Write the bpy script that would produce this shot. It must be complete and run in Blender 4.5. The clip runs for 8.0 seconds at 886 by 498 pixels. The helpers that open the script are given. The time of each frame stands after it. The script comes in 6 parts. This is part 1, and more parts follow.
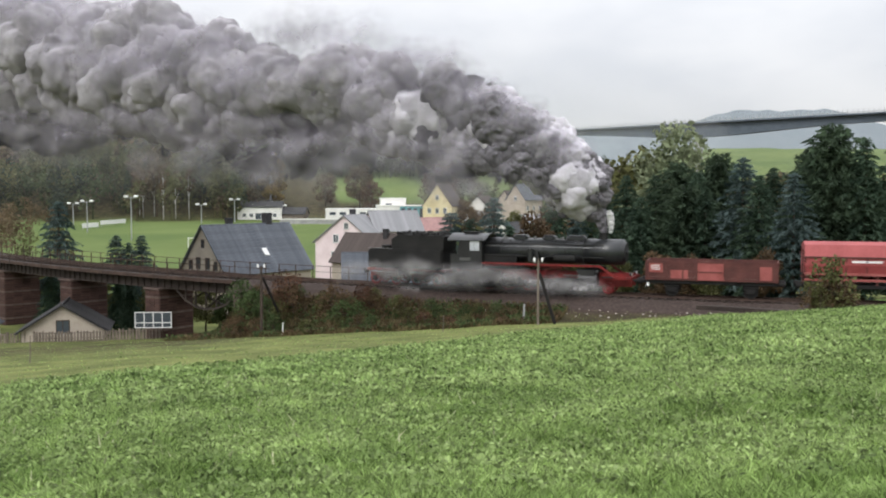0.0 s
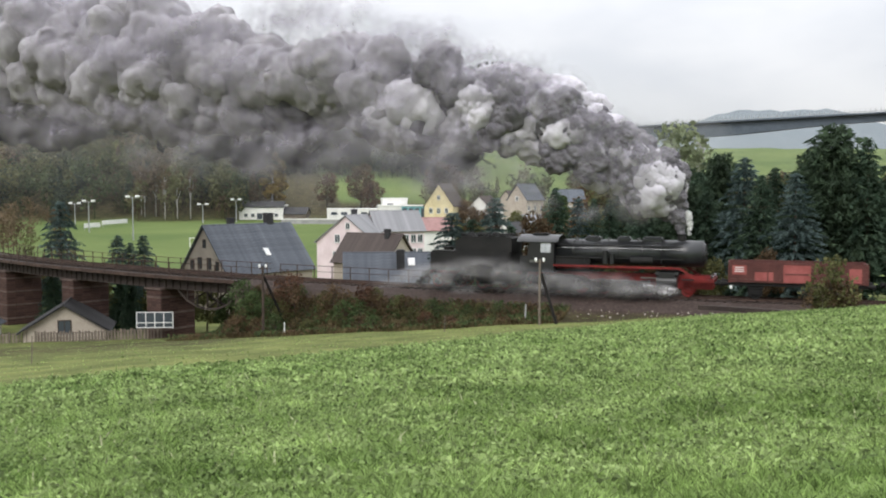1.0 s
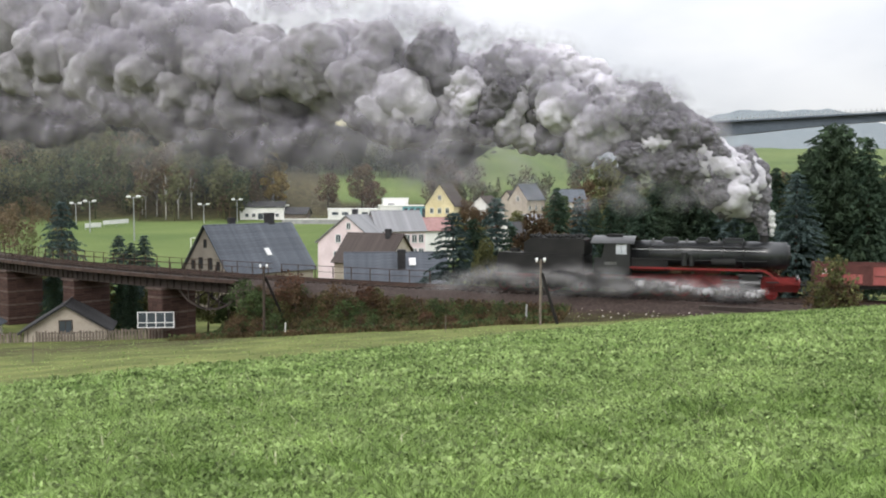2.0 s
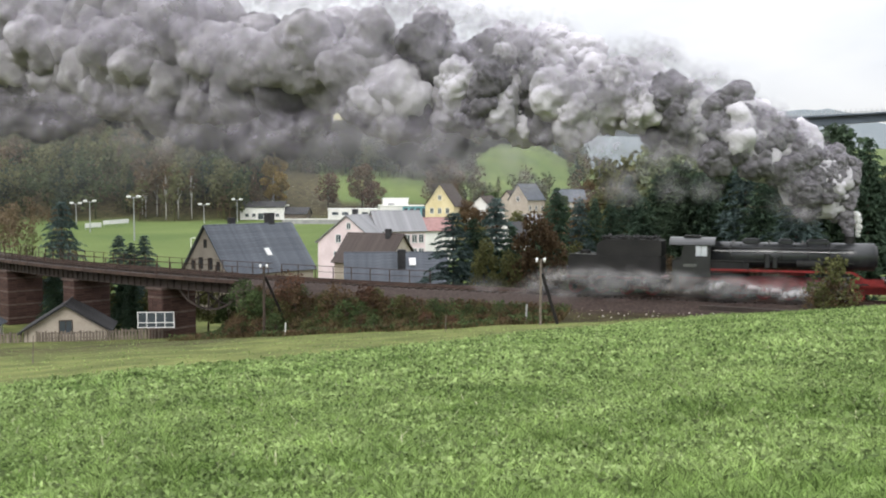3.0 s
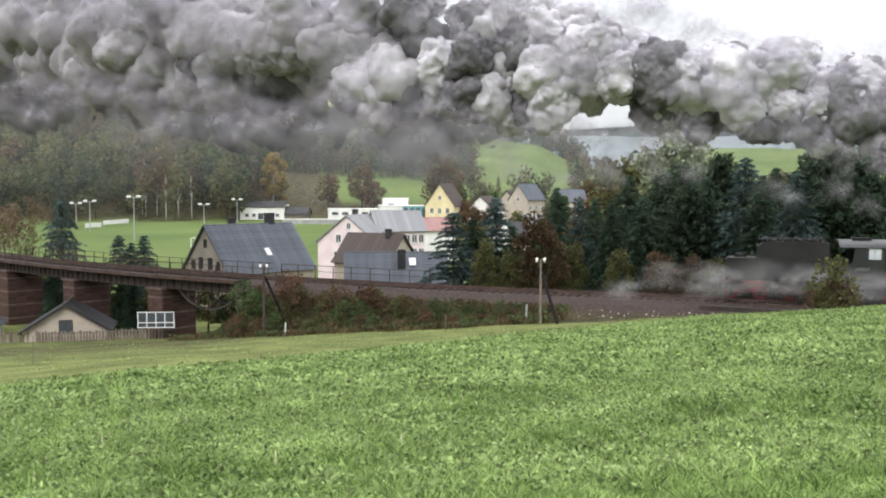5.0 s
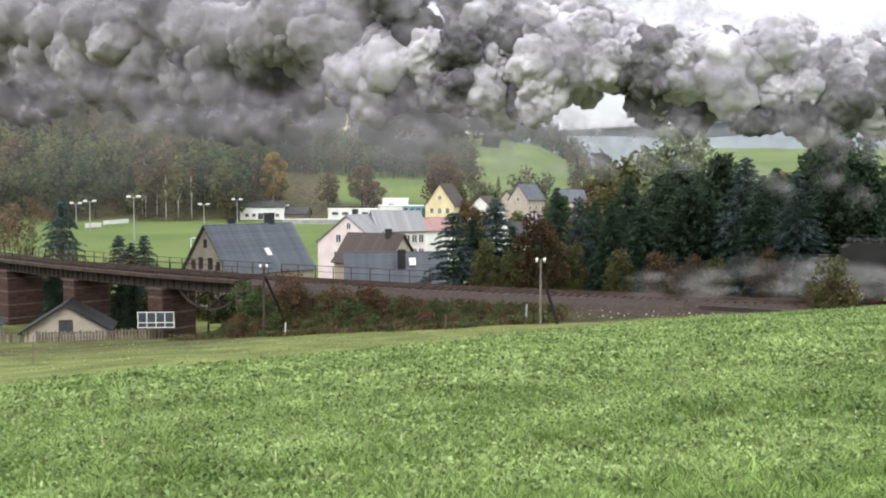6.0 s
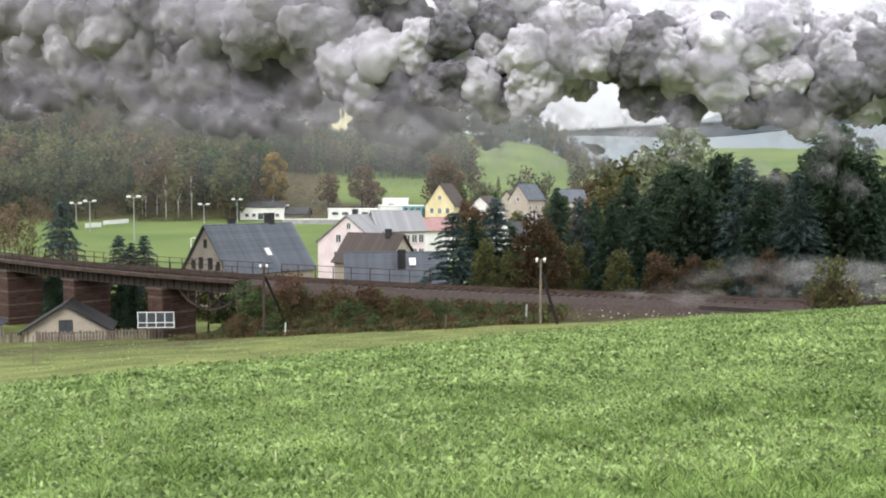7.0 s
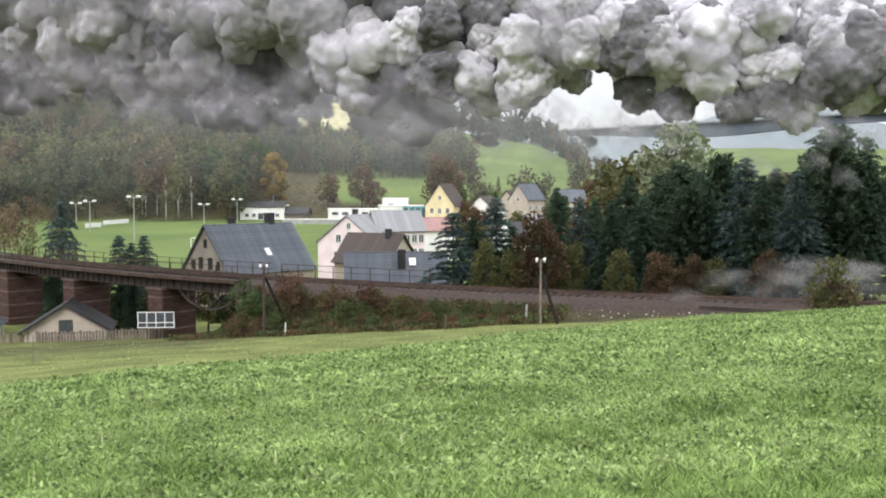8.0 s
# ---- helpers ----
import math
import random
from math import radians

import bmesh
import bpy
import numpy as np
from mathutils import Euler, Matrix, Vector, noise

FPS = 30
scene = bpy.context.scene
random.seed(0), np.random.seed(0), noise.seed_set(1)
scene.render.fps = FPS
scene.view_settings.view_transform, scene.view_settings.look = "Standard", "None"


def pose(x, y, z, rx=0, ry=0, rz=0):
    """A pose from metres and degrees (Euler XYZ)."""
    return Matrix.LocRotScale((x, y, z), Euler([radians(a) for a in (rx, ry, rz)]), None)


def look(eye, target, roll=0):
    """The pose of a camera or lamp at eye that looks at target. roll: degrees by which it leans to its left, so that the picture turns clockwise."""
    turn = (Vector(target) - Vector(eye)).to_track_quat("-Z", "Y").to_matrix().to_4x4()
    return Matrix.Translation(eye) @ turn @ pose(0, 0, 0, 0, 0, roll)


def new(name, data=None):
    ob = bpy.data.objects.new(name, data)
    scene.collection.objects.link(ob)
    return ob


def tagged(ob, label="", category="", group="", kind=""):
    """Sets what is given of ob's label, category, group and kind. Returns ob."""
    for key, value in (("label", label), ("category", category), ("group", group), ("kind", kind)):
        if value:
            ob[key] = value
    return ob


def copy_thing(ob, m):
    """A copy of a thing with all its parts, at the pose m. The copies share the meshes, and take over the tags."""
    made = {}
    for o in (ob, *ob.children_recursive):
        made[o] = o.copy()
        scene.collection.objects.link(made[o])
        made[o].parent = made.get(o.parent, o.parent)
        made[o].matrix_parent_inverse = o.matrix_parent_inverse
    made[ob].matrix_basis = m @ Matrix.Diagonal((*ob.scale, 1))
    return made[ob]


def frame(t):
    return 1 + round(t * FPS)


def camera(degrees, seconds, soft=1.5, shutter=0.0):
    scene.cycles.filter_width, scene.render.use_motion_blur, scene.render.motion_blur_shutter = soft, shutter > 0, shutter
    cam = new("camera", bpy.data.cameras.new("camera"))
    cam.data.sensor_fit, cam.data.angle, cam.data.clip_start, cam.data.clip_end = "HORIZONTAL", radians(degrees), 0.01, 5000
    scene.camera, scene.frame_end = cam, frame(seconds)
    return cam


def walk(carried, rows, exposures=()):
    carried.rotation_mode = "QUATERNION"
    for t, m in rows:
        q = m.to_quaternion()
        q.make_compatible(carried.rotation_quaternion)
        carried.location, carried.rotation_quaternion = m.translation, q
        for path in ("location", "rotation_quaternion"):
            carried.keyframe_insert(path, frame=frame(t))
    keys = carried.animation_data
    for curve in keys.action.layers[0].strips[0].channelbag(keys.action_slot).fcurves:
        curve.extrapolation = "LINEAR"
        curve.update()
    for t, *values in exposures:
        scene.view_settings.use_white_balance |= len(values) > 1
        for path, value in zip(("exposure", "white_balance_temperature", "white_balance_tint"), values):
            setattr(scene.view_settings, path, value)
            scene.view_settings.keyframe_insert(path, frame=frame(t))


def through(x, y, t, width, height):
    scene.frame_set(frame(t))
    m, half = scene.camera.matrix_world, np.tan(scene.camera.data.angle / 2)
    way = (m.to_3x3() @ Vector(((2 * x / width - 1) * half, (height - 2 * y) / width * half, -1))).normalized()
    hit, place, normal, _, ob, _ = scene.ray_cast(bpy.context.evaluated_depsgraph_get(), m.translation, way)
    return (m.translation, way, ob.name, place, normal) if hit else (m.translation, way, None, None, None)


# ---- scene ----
# ---------------- camera ----------------
cam = camera(50.0, 8.0, soft=2.0, shutter=0.5)
PAN = [(0.0, 0.15), (0.5, 0.10), (1.0, 0.06), (1.5, 0.02), (3.0, 0.0), (8.0, 0.0)]
walk(cam, [(t, pose(0, 0, 7.5, 90 - 3.438, 0, -a)) for t, a in PAN],
     [(0.0, 0.20), (1.5, 0.27), (3.5, 0.40), (6.5, 0.56), (8.0, 0.60)])

# ---------------- world and sun ----------------
world = bpy.data.worlds.new("overcast_sky")
scene.world = world
world.use_nodes = True
wn, wl = world.node_tree.nodes, world.node_tree.links
wn.clear()
SUN_EL, SUN_AZ = radians(52), radians(215)
sky = wn.new("ShaderNodeTexSky")
sky.sky_type, sky.sun_disc, sky.sun_elevation, sky.sun_rotation = "NISHITA", False, SUN_EL, SUN_AZ
sky_amount = wn.new("ShaderNodeVectorMath")
sky_amount.operation = "SCALE"
sky_amount.inputs["Scale"].default_value = 0.12
coord = wn.new("ShaderNodeTexCoord")
stretch = wn.new("ShaderNodeMapping")
stretch.inputs["Scale"].default_value = (1.0, 1.0, 2.6)
clouds = wn.new("ShaderNodeTexNoise")
clouds.inputs["Scale"].default_value, clouds.inputs["Detail"].default_value = 2.6, 5.0
ramp = wn.new("ShaderNodeValToRGB")
ramp.color_ramp.elements[0].position, ramp.color_ramp.elements[0].color = 0.36, (0.78, 0.80, 0.85, 1)
ramp.color_ramp.elements[1].position, ramp.color_ramp.elements[1].color = 0.60, (1.0, 1.0, 1.02, 1)
cover = wn.new("ShaderNodeMix")
cover.data_type = "RGBA"
cover.inputs["Factor"].default_value = 0.90
back = wn.new("ShaderNodeBackground")
wout = wn.new("ShaderNodeOutputWorld")
wl.new(coord.outputs["Generated"], stretch.inputs["Vector"])
wl.new(stretch.outputs["Vector"], clouds.inputs["Vector"])
wl.new(clouds.outputs["Fac"], ramp.inputs["Fac"])
wl.new(sky.outputs["Color"], sky_amount.inputs[0])
wl.new(sky_amount.outputs["Vector"], cover.inputs["A"])
wl.new(ramp.outputs["Color"], cover.inputs["B"])
wl.new(cover.outputs["Result"], back.inputs["Color"])
# an overcast sky is brightest overhead
height = wn.new("ShaderNodeSeparateXYZ")
wl.new(coord.outputs["Generated"], height.inputs["Vector"])
lift = wn.new("ShaderNodeMapRange")
lift.inputs["To Min"].default_value, lift.inputs["To Max"].default_value = 0.60, 2.5
wl.new(height.outputs["Z"], lift.inputs["Value"])
wl.new(lift.outputs["Result"], back.inputs["Strength"])
wl.new(back.outputs["Background"], wout.inputs["Surface"])
sun = new("sun", bpy.data.lights.new("sun", "SUN"))
sun.data.energy, sun.data.angle, sun.data.color = 1.3, radians(25), (1.0, 0.97, 0.92)
sun.matrix_world = look((-45, -60, 110), (0, 60, 0))


# ---------------- materials ----------------
def material(name, low, high, scale=1.0, rough=0.8, metal=0.0, bump=0.3, fine=8.0, vary=0.0, detail=6.0, stretch=(1, 1, 1), spec=0.3, bump_dist=0.05):
    """A surface of two colours mixed by coarse stains and fine grain, with relief; vary: change from object to object."""
    m = bpy.data.materials.new(name)
    m.use_nodes = True
    n, k = m.node_tree.nodes, m.node_tree.links
    bsdf = n["Principled BSDF"]
    tc, mp = n.new("ShaderNodeTexCoord"), n.new("ShaderNodeMapping")
    mp.inputs["Scale"].default_value = stretch
    k.new(tc.outputs["Object"], mp.inputs["Vector"])
    a, b = n.new("ShaderNodeTexNoise"), n.new("ShaderNodeTexNoise")
    a.inputs["Scale"].default_value, a.inputs["Detail"].default_value = scale, detail
    b.inputs["Scale"].default_value, b.inputs["Detail"].default_value = scale * fine, 4.0
    k.new(mp.outputs["Vector"], a.inputs["Vector"])
    k.new(mp.outputs["Vector"], b.inputs["Vector"])
    add = n.new("ShaderNodeMath")
    add.operation = "MULTIPLY_ADD"
    add.inputs[1].default_value = 0.35
    k.new(b.outputs["Fac"], add.inputs[0])
    k.new(a.outputs["Fac"], add.inputs[2])
    sp = n.new("ShaderNodeMapRange")
    sp.inputs["From Min"].default_value, sp.inputs["From Max"].default_value = 0.45, 1.0
    k.new(add.outputs[0], sp.inputs["Value"])
    mix = n.new("ShaderNodeMix")
    mix.data_type = "RGBA"
    mix.inputs["A"].default_value, mix.inputs["B"].default_value = (*low, 1), (*high, 1)
    k.new(sp.outputs["Result"], mix.inputs["Factor"])
    colour = mix.outputs["Result"]
    if vary:
        info, hsv, rng = n.new("ShaderNodeObjectInfo"), n.new("ShaderNodeHueSaturation"), n.new("ShaderNodeMapRange")
        rng.inputs["To Min"].default_value, rng.inputs["To Max"].default_value = 1 - vary, 1 + vary
        k.new(info.outputs["Random"], rng.inputs["Value"])
        k.new(rng.outputs["Result"], hsv.inputs["Value"])
        k.new(colour, hsv.inputs["Color"])
        colour = hsv.outputs["Color"]
    k.new(colour, bsdf.inputs["Base Color"])
    bsdf.inputs["Roughness"].default_value, bsdf.inputs["Metallic"].default_value = rough, metal
    bsdf.inputs["Specular IOR Level"].default_value = spec
    if bump:
        bm_node = n.new("ShaderNodeBump")
        bm_node.inputs["Strength"].default_value, bm_node.inputs["Distance"].default_value = bump, bump_dist
        k.new(add.outputs[0], bm_node.inputs["Height"])
        k.new(bm_node.outputs["Normal"], bsdf.inputs["Normal"])
    return m


def foliage(name, low, high, scale=0.6, vary=0.18, through=0.35, spread=(0.6, 1.4)):
    """Leaves that let part of the light through; the colour changes from clump to clump."""
    m = material(name, low, high, scale=scale, rough=0.75, bump=0, fine=5.0, vary=vary, spec=0.15)
    n, k = m.node_tree.nodes, m.node_tree.links
    bsdf, out = n["Principled BSDF"], n["Material Output"]
    src = bsdf.inputs["Base Color"].links[0].from_socket
    geo, hsv, rng = n.new("ShaderNodeNewGeometry"), n.new("ShaderNodeHueSaturation"), n.new("ShaderNodeMapRange")
    rng.inputs["To Min"].default_value, rng.inputs["To Max"].default_value = spread
    k.new(geo.outputs["Random Per Island"], rng.inputs["Value"])
    k.new(rng.outputs["Result"], hsv.inputs["Value"])
    k.new(src, hsv.inputs["Color"])
    k.new(hsv.outputs["Color"], bsdf.inputs["Base Color"])
    tr, mx = n.new("ShaderNodeBsdfTranslucent"), n.new("ShaderNodeMixShader")
    mx.inputs["Fac"].default_value = through
    k.new(hsv.outputs["Color"], tr.inputs["Color"])
    k.new(bsdf.outputs["BSDF"], mx.inputs[1])
    k.new(tr.outputs["BSDF"], mx.inputs[2])
    k.new(mx.outputs["Shader"], out.inputs["Surface"])
    return m


def smoke_material(name, low, high, opacity=1.0, scale=0.5, relief=0.8, deep=False):
    """Smoke: a dull, soft surface with billowing relief; opacity below one gives thin, patchy veils."""
    m = material(name, low, high, scale=scale * 0.6, rough=1.0, bump=0, fine=4.0, vary=0.10, spec=0.0)
    n, k = m.node_tree.nodes, m.node_tree.links
    bsdf, out = n["Principled BSDF"], n["Material Output"]
    tc, vor, ns = n.new("ShaderNodeTexCoord"), n.new("ShaderNodeTexVoronoi"), n.new("ShaderNodeTexNoise")
    ns.inputs["Scale"].default_value, ns.inputs["Detail"].default_value = scale * 2.2, 6.0
    warp = n.new("ShaderNodeVectorMath")
    warp.operation = "MULTIPLY_ADD"
    warp.inputs[1].default_value = (0.7, 0.7, 0.7)
    k.new(tc.outputs["Object"], ns.inputs["Vector"])
    k.new(ns.outputs["Color"], warp.inputs[0])
    k.new(tc.outputs["Object"], warp.inputs[2])
    vor.feature = "SMOOTH_F1"
    vor.inputs["Scale"].default_value, vor.inputs["Detail"].default_value = scale * 2.4, 2.0
    vor.inputs["Smoothness"].default_value = 0.6
    k.new(warp.outputs["Vector"], vor.inputs["Vector"])
    bump = n.new("ShaderNodeBump")
    bump.invert = True
    bump.inputs["Strength"].default_value, bump.inputs["Distance"].default_value = relief, 0.16
    rough = n.new("ShaderNodeMath")
    rough.operation = "MULTIPLY_ADD"
    rough.inputs[1].default_value = -0.45
    k.new(ns.outputs["Fac"], rough.inputs[0])
    k.new(vor.outputs["Distance"], rough.inputs[2])
    k.new(rough.outputs[0], bump.inputs["Height"])
    k.new(bump.outputs["Normal"], bsdf.inputs["Normal"])
    src = bsdf.inputs["Base Color"].links[0].from_socket
    tl, half = n.new("ShaderNodeBsdfTranslucent"), n.new("ShaderNodeMixShader")
    half.inputs["Fac"].default_value = 0.15
    k.new(src, tl.inputs["Color"])
    k.new(bump.outputs["Normal"], tl.inputs["Normal"])
    k.new(bsdf.outputs["BSDF"], half.inputs[1])
    k.new(tl.outputs["BSDF"], half.inputs[2])
    k.new(half.outputs["Shader"], out.inputs["Surface"])
    if deep:
        # light wanders inside the smoke before it comes out again
        bsdf.inputs["Subsurface Weight"].default_value = 1.0
        bsdf.inputs["Subsurface Radius"].default_value = (1.0, 1.0, 1.0)
        bsdf.inputs["Subsurface Scale"].default_value = 0.16
    if opacity < 1:
        clear, mx, rng = n.new("ShaderNodeBsdfTransparent"), n.new("ShaderNodeMixShader"), n.new("ShaderNodeMapRange")
        rng.inputs["From Min"].default_value, rng.inputs["From Max"].default_value = 0.30, 0.70
        rng.inputs["To Min"].default_value, rng.inputs["To Max"].default_value = 0.1 * opacity, opacity
        k.new(ns.outputs["Fac"], rng.inputs["Value"])
        body, times = n.new("ShaderNodeAttribute"), n.new("ShaderNodeMath")
        body.attribute_name = "thickness"
        times.operation = "MULTIPLY"
        k.new(rng.outputs["Result"], times.inputs[0])
        k.new(body.outputs["Fac"], times.inputs[1])
        k.new(times.outputs[0], mx.inputs["Fac"])
        k.new(clear.outputs["BSDF"], mx.inputs[1])
        k.new(half.outputs["Shader"], mx.inputs[2])
        k.new(mx.outputs["Shader"], out.inputs["Surface"])
    return m


def glass(name, tint=(0.05, 0.06, 0.07)):
    m = material(name, tint, tuple(c * 1.5 for c in tint), scale=0.5, rough=0.06, bump=0, spec=0.6)
    return m


BLACK = material("black_enamel", (0.008, 0.008, 0.009), (0.025, 0.025, 0.027), scale=0.8, rough=0.38, bump=0.1, spec=0.5)
SOOT = material("sooty_black", (0.007, 0.007, 0.007), (0.022, 0.021, 0.020), scale=1.0, rough=0.75, bump=0.3)
BOILER = material("boiler_cladding", (0.010, 0.011, 0.012), (0.030, 0.032, 0.035), scale=0.7, rough=0.34, bump=0.08, spec=0.6)
RED = material("red_frame_paint", (0.085, 0.010, 0.010), (0.25, 0.022, 0.020), scale=1.5, rough=0.5, bump=0.1)
STEEL = material("oily_steel", (0.10, 0.10, 0.10), (0.28, 0.28, 0.28), scale=2.0, rough=0.35, metal=0.8, bump=0.1)
COAL = material("coal", (0.008, 0.008, 0.008), (0.03, 0.03, 0.03), scale=4.0, rough=0.6, bump=0.8)
WAGON = material("oxide_red_wagon_paint", (0.060, 0.022, 0.019), (0.14, 0.05, 0.043), scale=0.9, rough=0.75, bump=0.2)
HOPPER = material("red_hopper_paint", (0.23, 0.045, 0.045), (0.36, 0.085, 0.085), scale=0.5, rough=0.6, bump=0.15)
LIGHT_RED = material("faded_red_panel", (0.20, 0.05, 0.045), (0.36, 0.11, 0.10), scale=1.0, rough=0.7, bump=0.1)
WHITE = material("white_paint", (0.68, 0.68, 0.67), (0.82, 0.82, 0.80), scale=1.0, rough=0.6, bump=0.1)
RUST = material("rusty_steel", (0.032, 0.021, 0.017), (0.095, 0.060, 0.047), scale=0.8, rough=0.85, bump=0.3)
DARKRUST = material("weathered_girder_steel", (0.022, 0.017, 0.015), (0.065, 0.048, 0.040), scale=0.7, rough=0.8, bump=0.3)
BRICK = material("sooty_brick", (0.038, 0.022, 0.019), (0.105, 0.058, 0.046), scale=1.5, rough=0.9, bump=0.5, vary=0.25, stretch=(1, 1, 3))
STONE = material("weathered_stone", (0.07, 0.050, 0.043), (0.17, 0.125, 0.108), scale=1.2, rough=0.9, bump=0.5, vary=0.15)
MORTAR = material("dark_mortar", (0.06, 0.04, 0.035), (0.12, 0.085, 0.07), scale=2, rough=0.95, bump=0.4)
BALLAST = material("ballast", (0.026, 0.018, 0.015), (0.082, 0.060, 0.052), scale=5.0, rough=0.95, bump=1.0, fine=5)
SLEEPER = material("old_sleeper_wood", (0.030, 0.022, 0.018), (0.09, 0.065, 0.052), scale=2.5, rough=0.9, bump=0.5, vary=0.2)
WOOD = material("grey_weathered_wood", (0.10, 0.08, 0.065), (0.26, 0.22, 0.18), scale=2.0, rough=0.9, bump=0.4, vary=0.2, stretch=(4, 4, 1))
TAR = material("black_tarred_wood", (0.006, 0.005, 0.005), (0.018, 0.015, 0.013), scale=2.0, rough=0.8, bump=0.4)
DARKWOOD = material("tarred_wood", (0.03, 0.022, 0.018), (0.09, 0.065, 0.05), scale=2.0, rough=0.85, bump=0.4, stretch=(4, 4, 1))
SLATE = material("slate_roof", (0.045, 0.052, 0.065), (0.115, 0.128, 0.15), scale=1.2, rough=0.6, bump=0.4, vary=0.1)
DARKROOF = material("dark_roof_felt", (0.022, 0.022, 0.025), (0.06, 0.058, 0.060), scale=1.0, rough=0.75, bump=0.4)
BROWNROOF = material("dark_brown_tiles", (0.035, 0.026, 0.023), (0.085, 0.066, 0.058), scale=1.5, rough=0.75, bump=0.4)
LIGHTROOF = material("pale_grey_roof", (0.15, 0.15, 0.16), (0.28, 0.28, 0.29), scale=1.0, rough=0.6, bump=0.3)
REDROOF = material("faded_red_roof_tiles", (0.20, 0.11, 0.10), (0.34, 0.20, 0.19), scale=1.5, rough=0.7, bump=0.4)
CREAM = material("cream_render", (0.36, 0.31, 0.26), (0.50, 0.44, 0.37), scale=0.6, rough=0.9, bump=0.2)
PINK = material("pale_pink_render", (0.62, 0.50, 0.52), (0.80, 0.68, 0.70), scale=0.4, rough=0.9, bump=0.15)
YELLOW = material("pale_yellow_render", (0.58, 0.48, 0.28), (0.74, 0.64, 0.42), scale=0.4, rough=0.9, bump=0.15)
OFFWHITE = material("off_white_render", (0.64, 0.63, 0.60), (0.80, 0.79, 0.77), scale=0.4, rough=0.9, bump=0.15)
TEAL = material("teal_glazing", (0.08, 0.24, 0.28), (0.22, 0.42, 0.46), scale=0.6, rough=0.2, bump=0.0, spec=0.6)
GREENNET = material("green_ball_net", (0.03, 0.12, 0.09), (0.06, 0.20, 0.15), scale=2.0, rough=0.8, bump=0.2)
PANE = glass("window_pane")
CONCRETE = material("concrete", (0.24, 0.24, 0.24), (0.42, 0.42, 0.41), scale=0.8, rough=0.9, bump=0.3)
BRIDGE = material("bridge_steel_blue_grey", (0.085, 0.105, 0.13), (0.14, 0.165, 0.20), scale=0.05, rough=0.7, bump=0.05)
GALV = material("galvanised_steel", (0.30, 0.31, 0.32), (0.48, 0.49, 0.50), scale=2.0, rough=0.5, metal=0.5, bump=0.05)
PORCELAIN = material("white_porcelain", (0.75, 0.75, 0.75), (0.88, 0.88, 0.88), scale=3.0, rough=0.2, bump=0)
BARK = material("bark", (0.05, 0.038, 0.030), (0.14, 0.11, 0.09), scale=1.5, rough=0.95, bump=0.8, stretch=(3, 3, 0.8))
BIRCH = material("birch_bark", (0.30, 0.28, 0.26), (0.75, 0.73, 0.70), scale=1.2, rough=0.8, bump=0.3, stretch=(1, 1, 3))
SPRUCE = foliage("spruce_needles", (0.024, 0.044, 0.030), (0.080, 0.120, 0.074))
BLUESPRUCE = foliage("blue_spruce_needles", (0.028, 0.050, 0.046), (0.14, 0.19, 0.18))
PINE = foliage("pine_needles", (0.022, 0.038, 0.024), (0.066, 0.096, 0.054))
LEAFGREEN = foliage("green_leaves", (0.034, 0.056, 0.022), (0.115, 0.155, 0.06))
LEAFOLIVE = foliage("olive_autumn_leaves", (0.055, 0.062, 0.024), (0.17, 0.165, 0.068))
LEAFYELLOW = foliage("yellow_autumn_leaves", (0.14, 0.095, 0.025), (0.34, 0.24, 0.075))
LEAFRUST = foliage("russet_autumn_leaves", (0.070, 0.040, 0.026), (0.17, 0.092, 0.060))
LEAFPALE = foliage("pale_green_leaves", (0.085, 0.105, 0.055), (0.26, 0.29, 0.18))
# distant leaves, paler and more even than near ones: haze in the colour
WOODOLIVE = foliage("hazy_hillside_olive_leaves", (0.075, 0.080, 0.036), (0.165, 0.160, 0.078), scale=0.05, spread=(0.75, 1.25))
WOODGREEN = foliage("hazy_hillside_green_leaves", (0.046, 0.064, 0.030), (0.110, 0.130, 0.062), scale=0.05, spread=(0.75, 1.25))
WOODBROWN = foliage("hazy_hillside_brown_leaves", (0.080, 0.062, 0.040), (0.170, 0.125, 0.080), scale=0.05, spread=(0.75, 1.25))
WOODPINE = foliage("hazy_hillside_pine_needles", (0.028, 0.042, 0.030), (0.070, 0.088, 0.060), scale=0.05, spread=(0.75, 1.25))
LEAFBROWN = foliage("brown_autumn_leaves", (0.060, 0.040, 0.022), (0.17, 0.115, 0.065))
GRASS = foliage("meadow_grass", (0.12, 0.19, 0.050), (0.40, 0.52, 0.20), scale=0.5, through=0.40, spread=(0.4, 1.7))
DRYGRASS = foliage("dry_grass", (0.085, 0.066, 0.03), (0.20, 0.165, 0.085), scale=0.6)
PALEGRASS = foliage("pale_grass", (0.34, 0.36, 0.20), (0.62, 0.62, 0.42), scale=0.6)
CLOVER = foliage("clover_leaves", (0.115, 0.175, 0.055), (0.37, 0.465, 0.195), scale=0.5, through=0.40, spread=(0.35, 1.85))
SMOKE = smoke_material("grey_coal_smoke", (0.42, 0.402, 0.440), (0.70, 0.675, 0.725), scale=1.2, relief=0.55, deep=True)
# darker copy of the grey smoke, for puffs let out earlier
OLDSMOKE = smoke_material("darker_grey_smoke", (0.245, 0.232, 0.250), (0.455, 0.436, 0.464), scale=1.2, relief=0.55, deep=True)
DARKSMOKE = smoke_material("dark_fresh_smoke", (0.090, 0.085, 0.094), (0.260, 0.248, 0.272), scale=1.2, relief=0.55, deep=True)
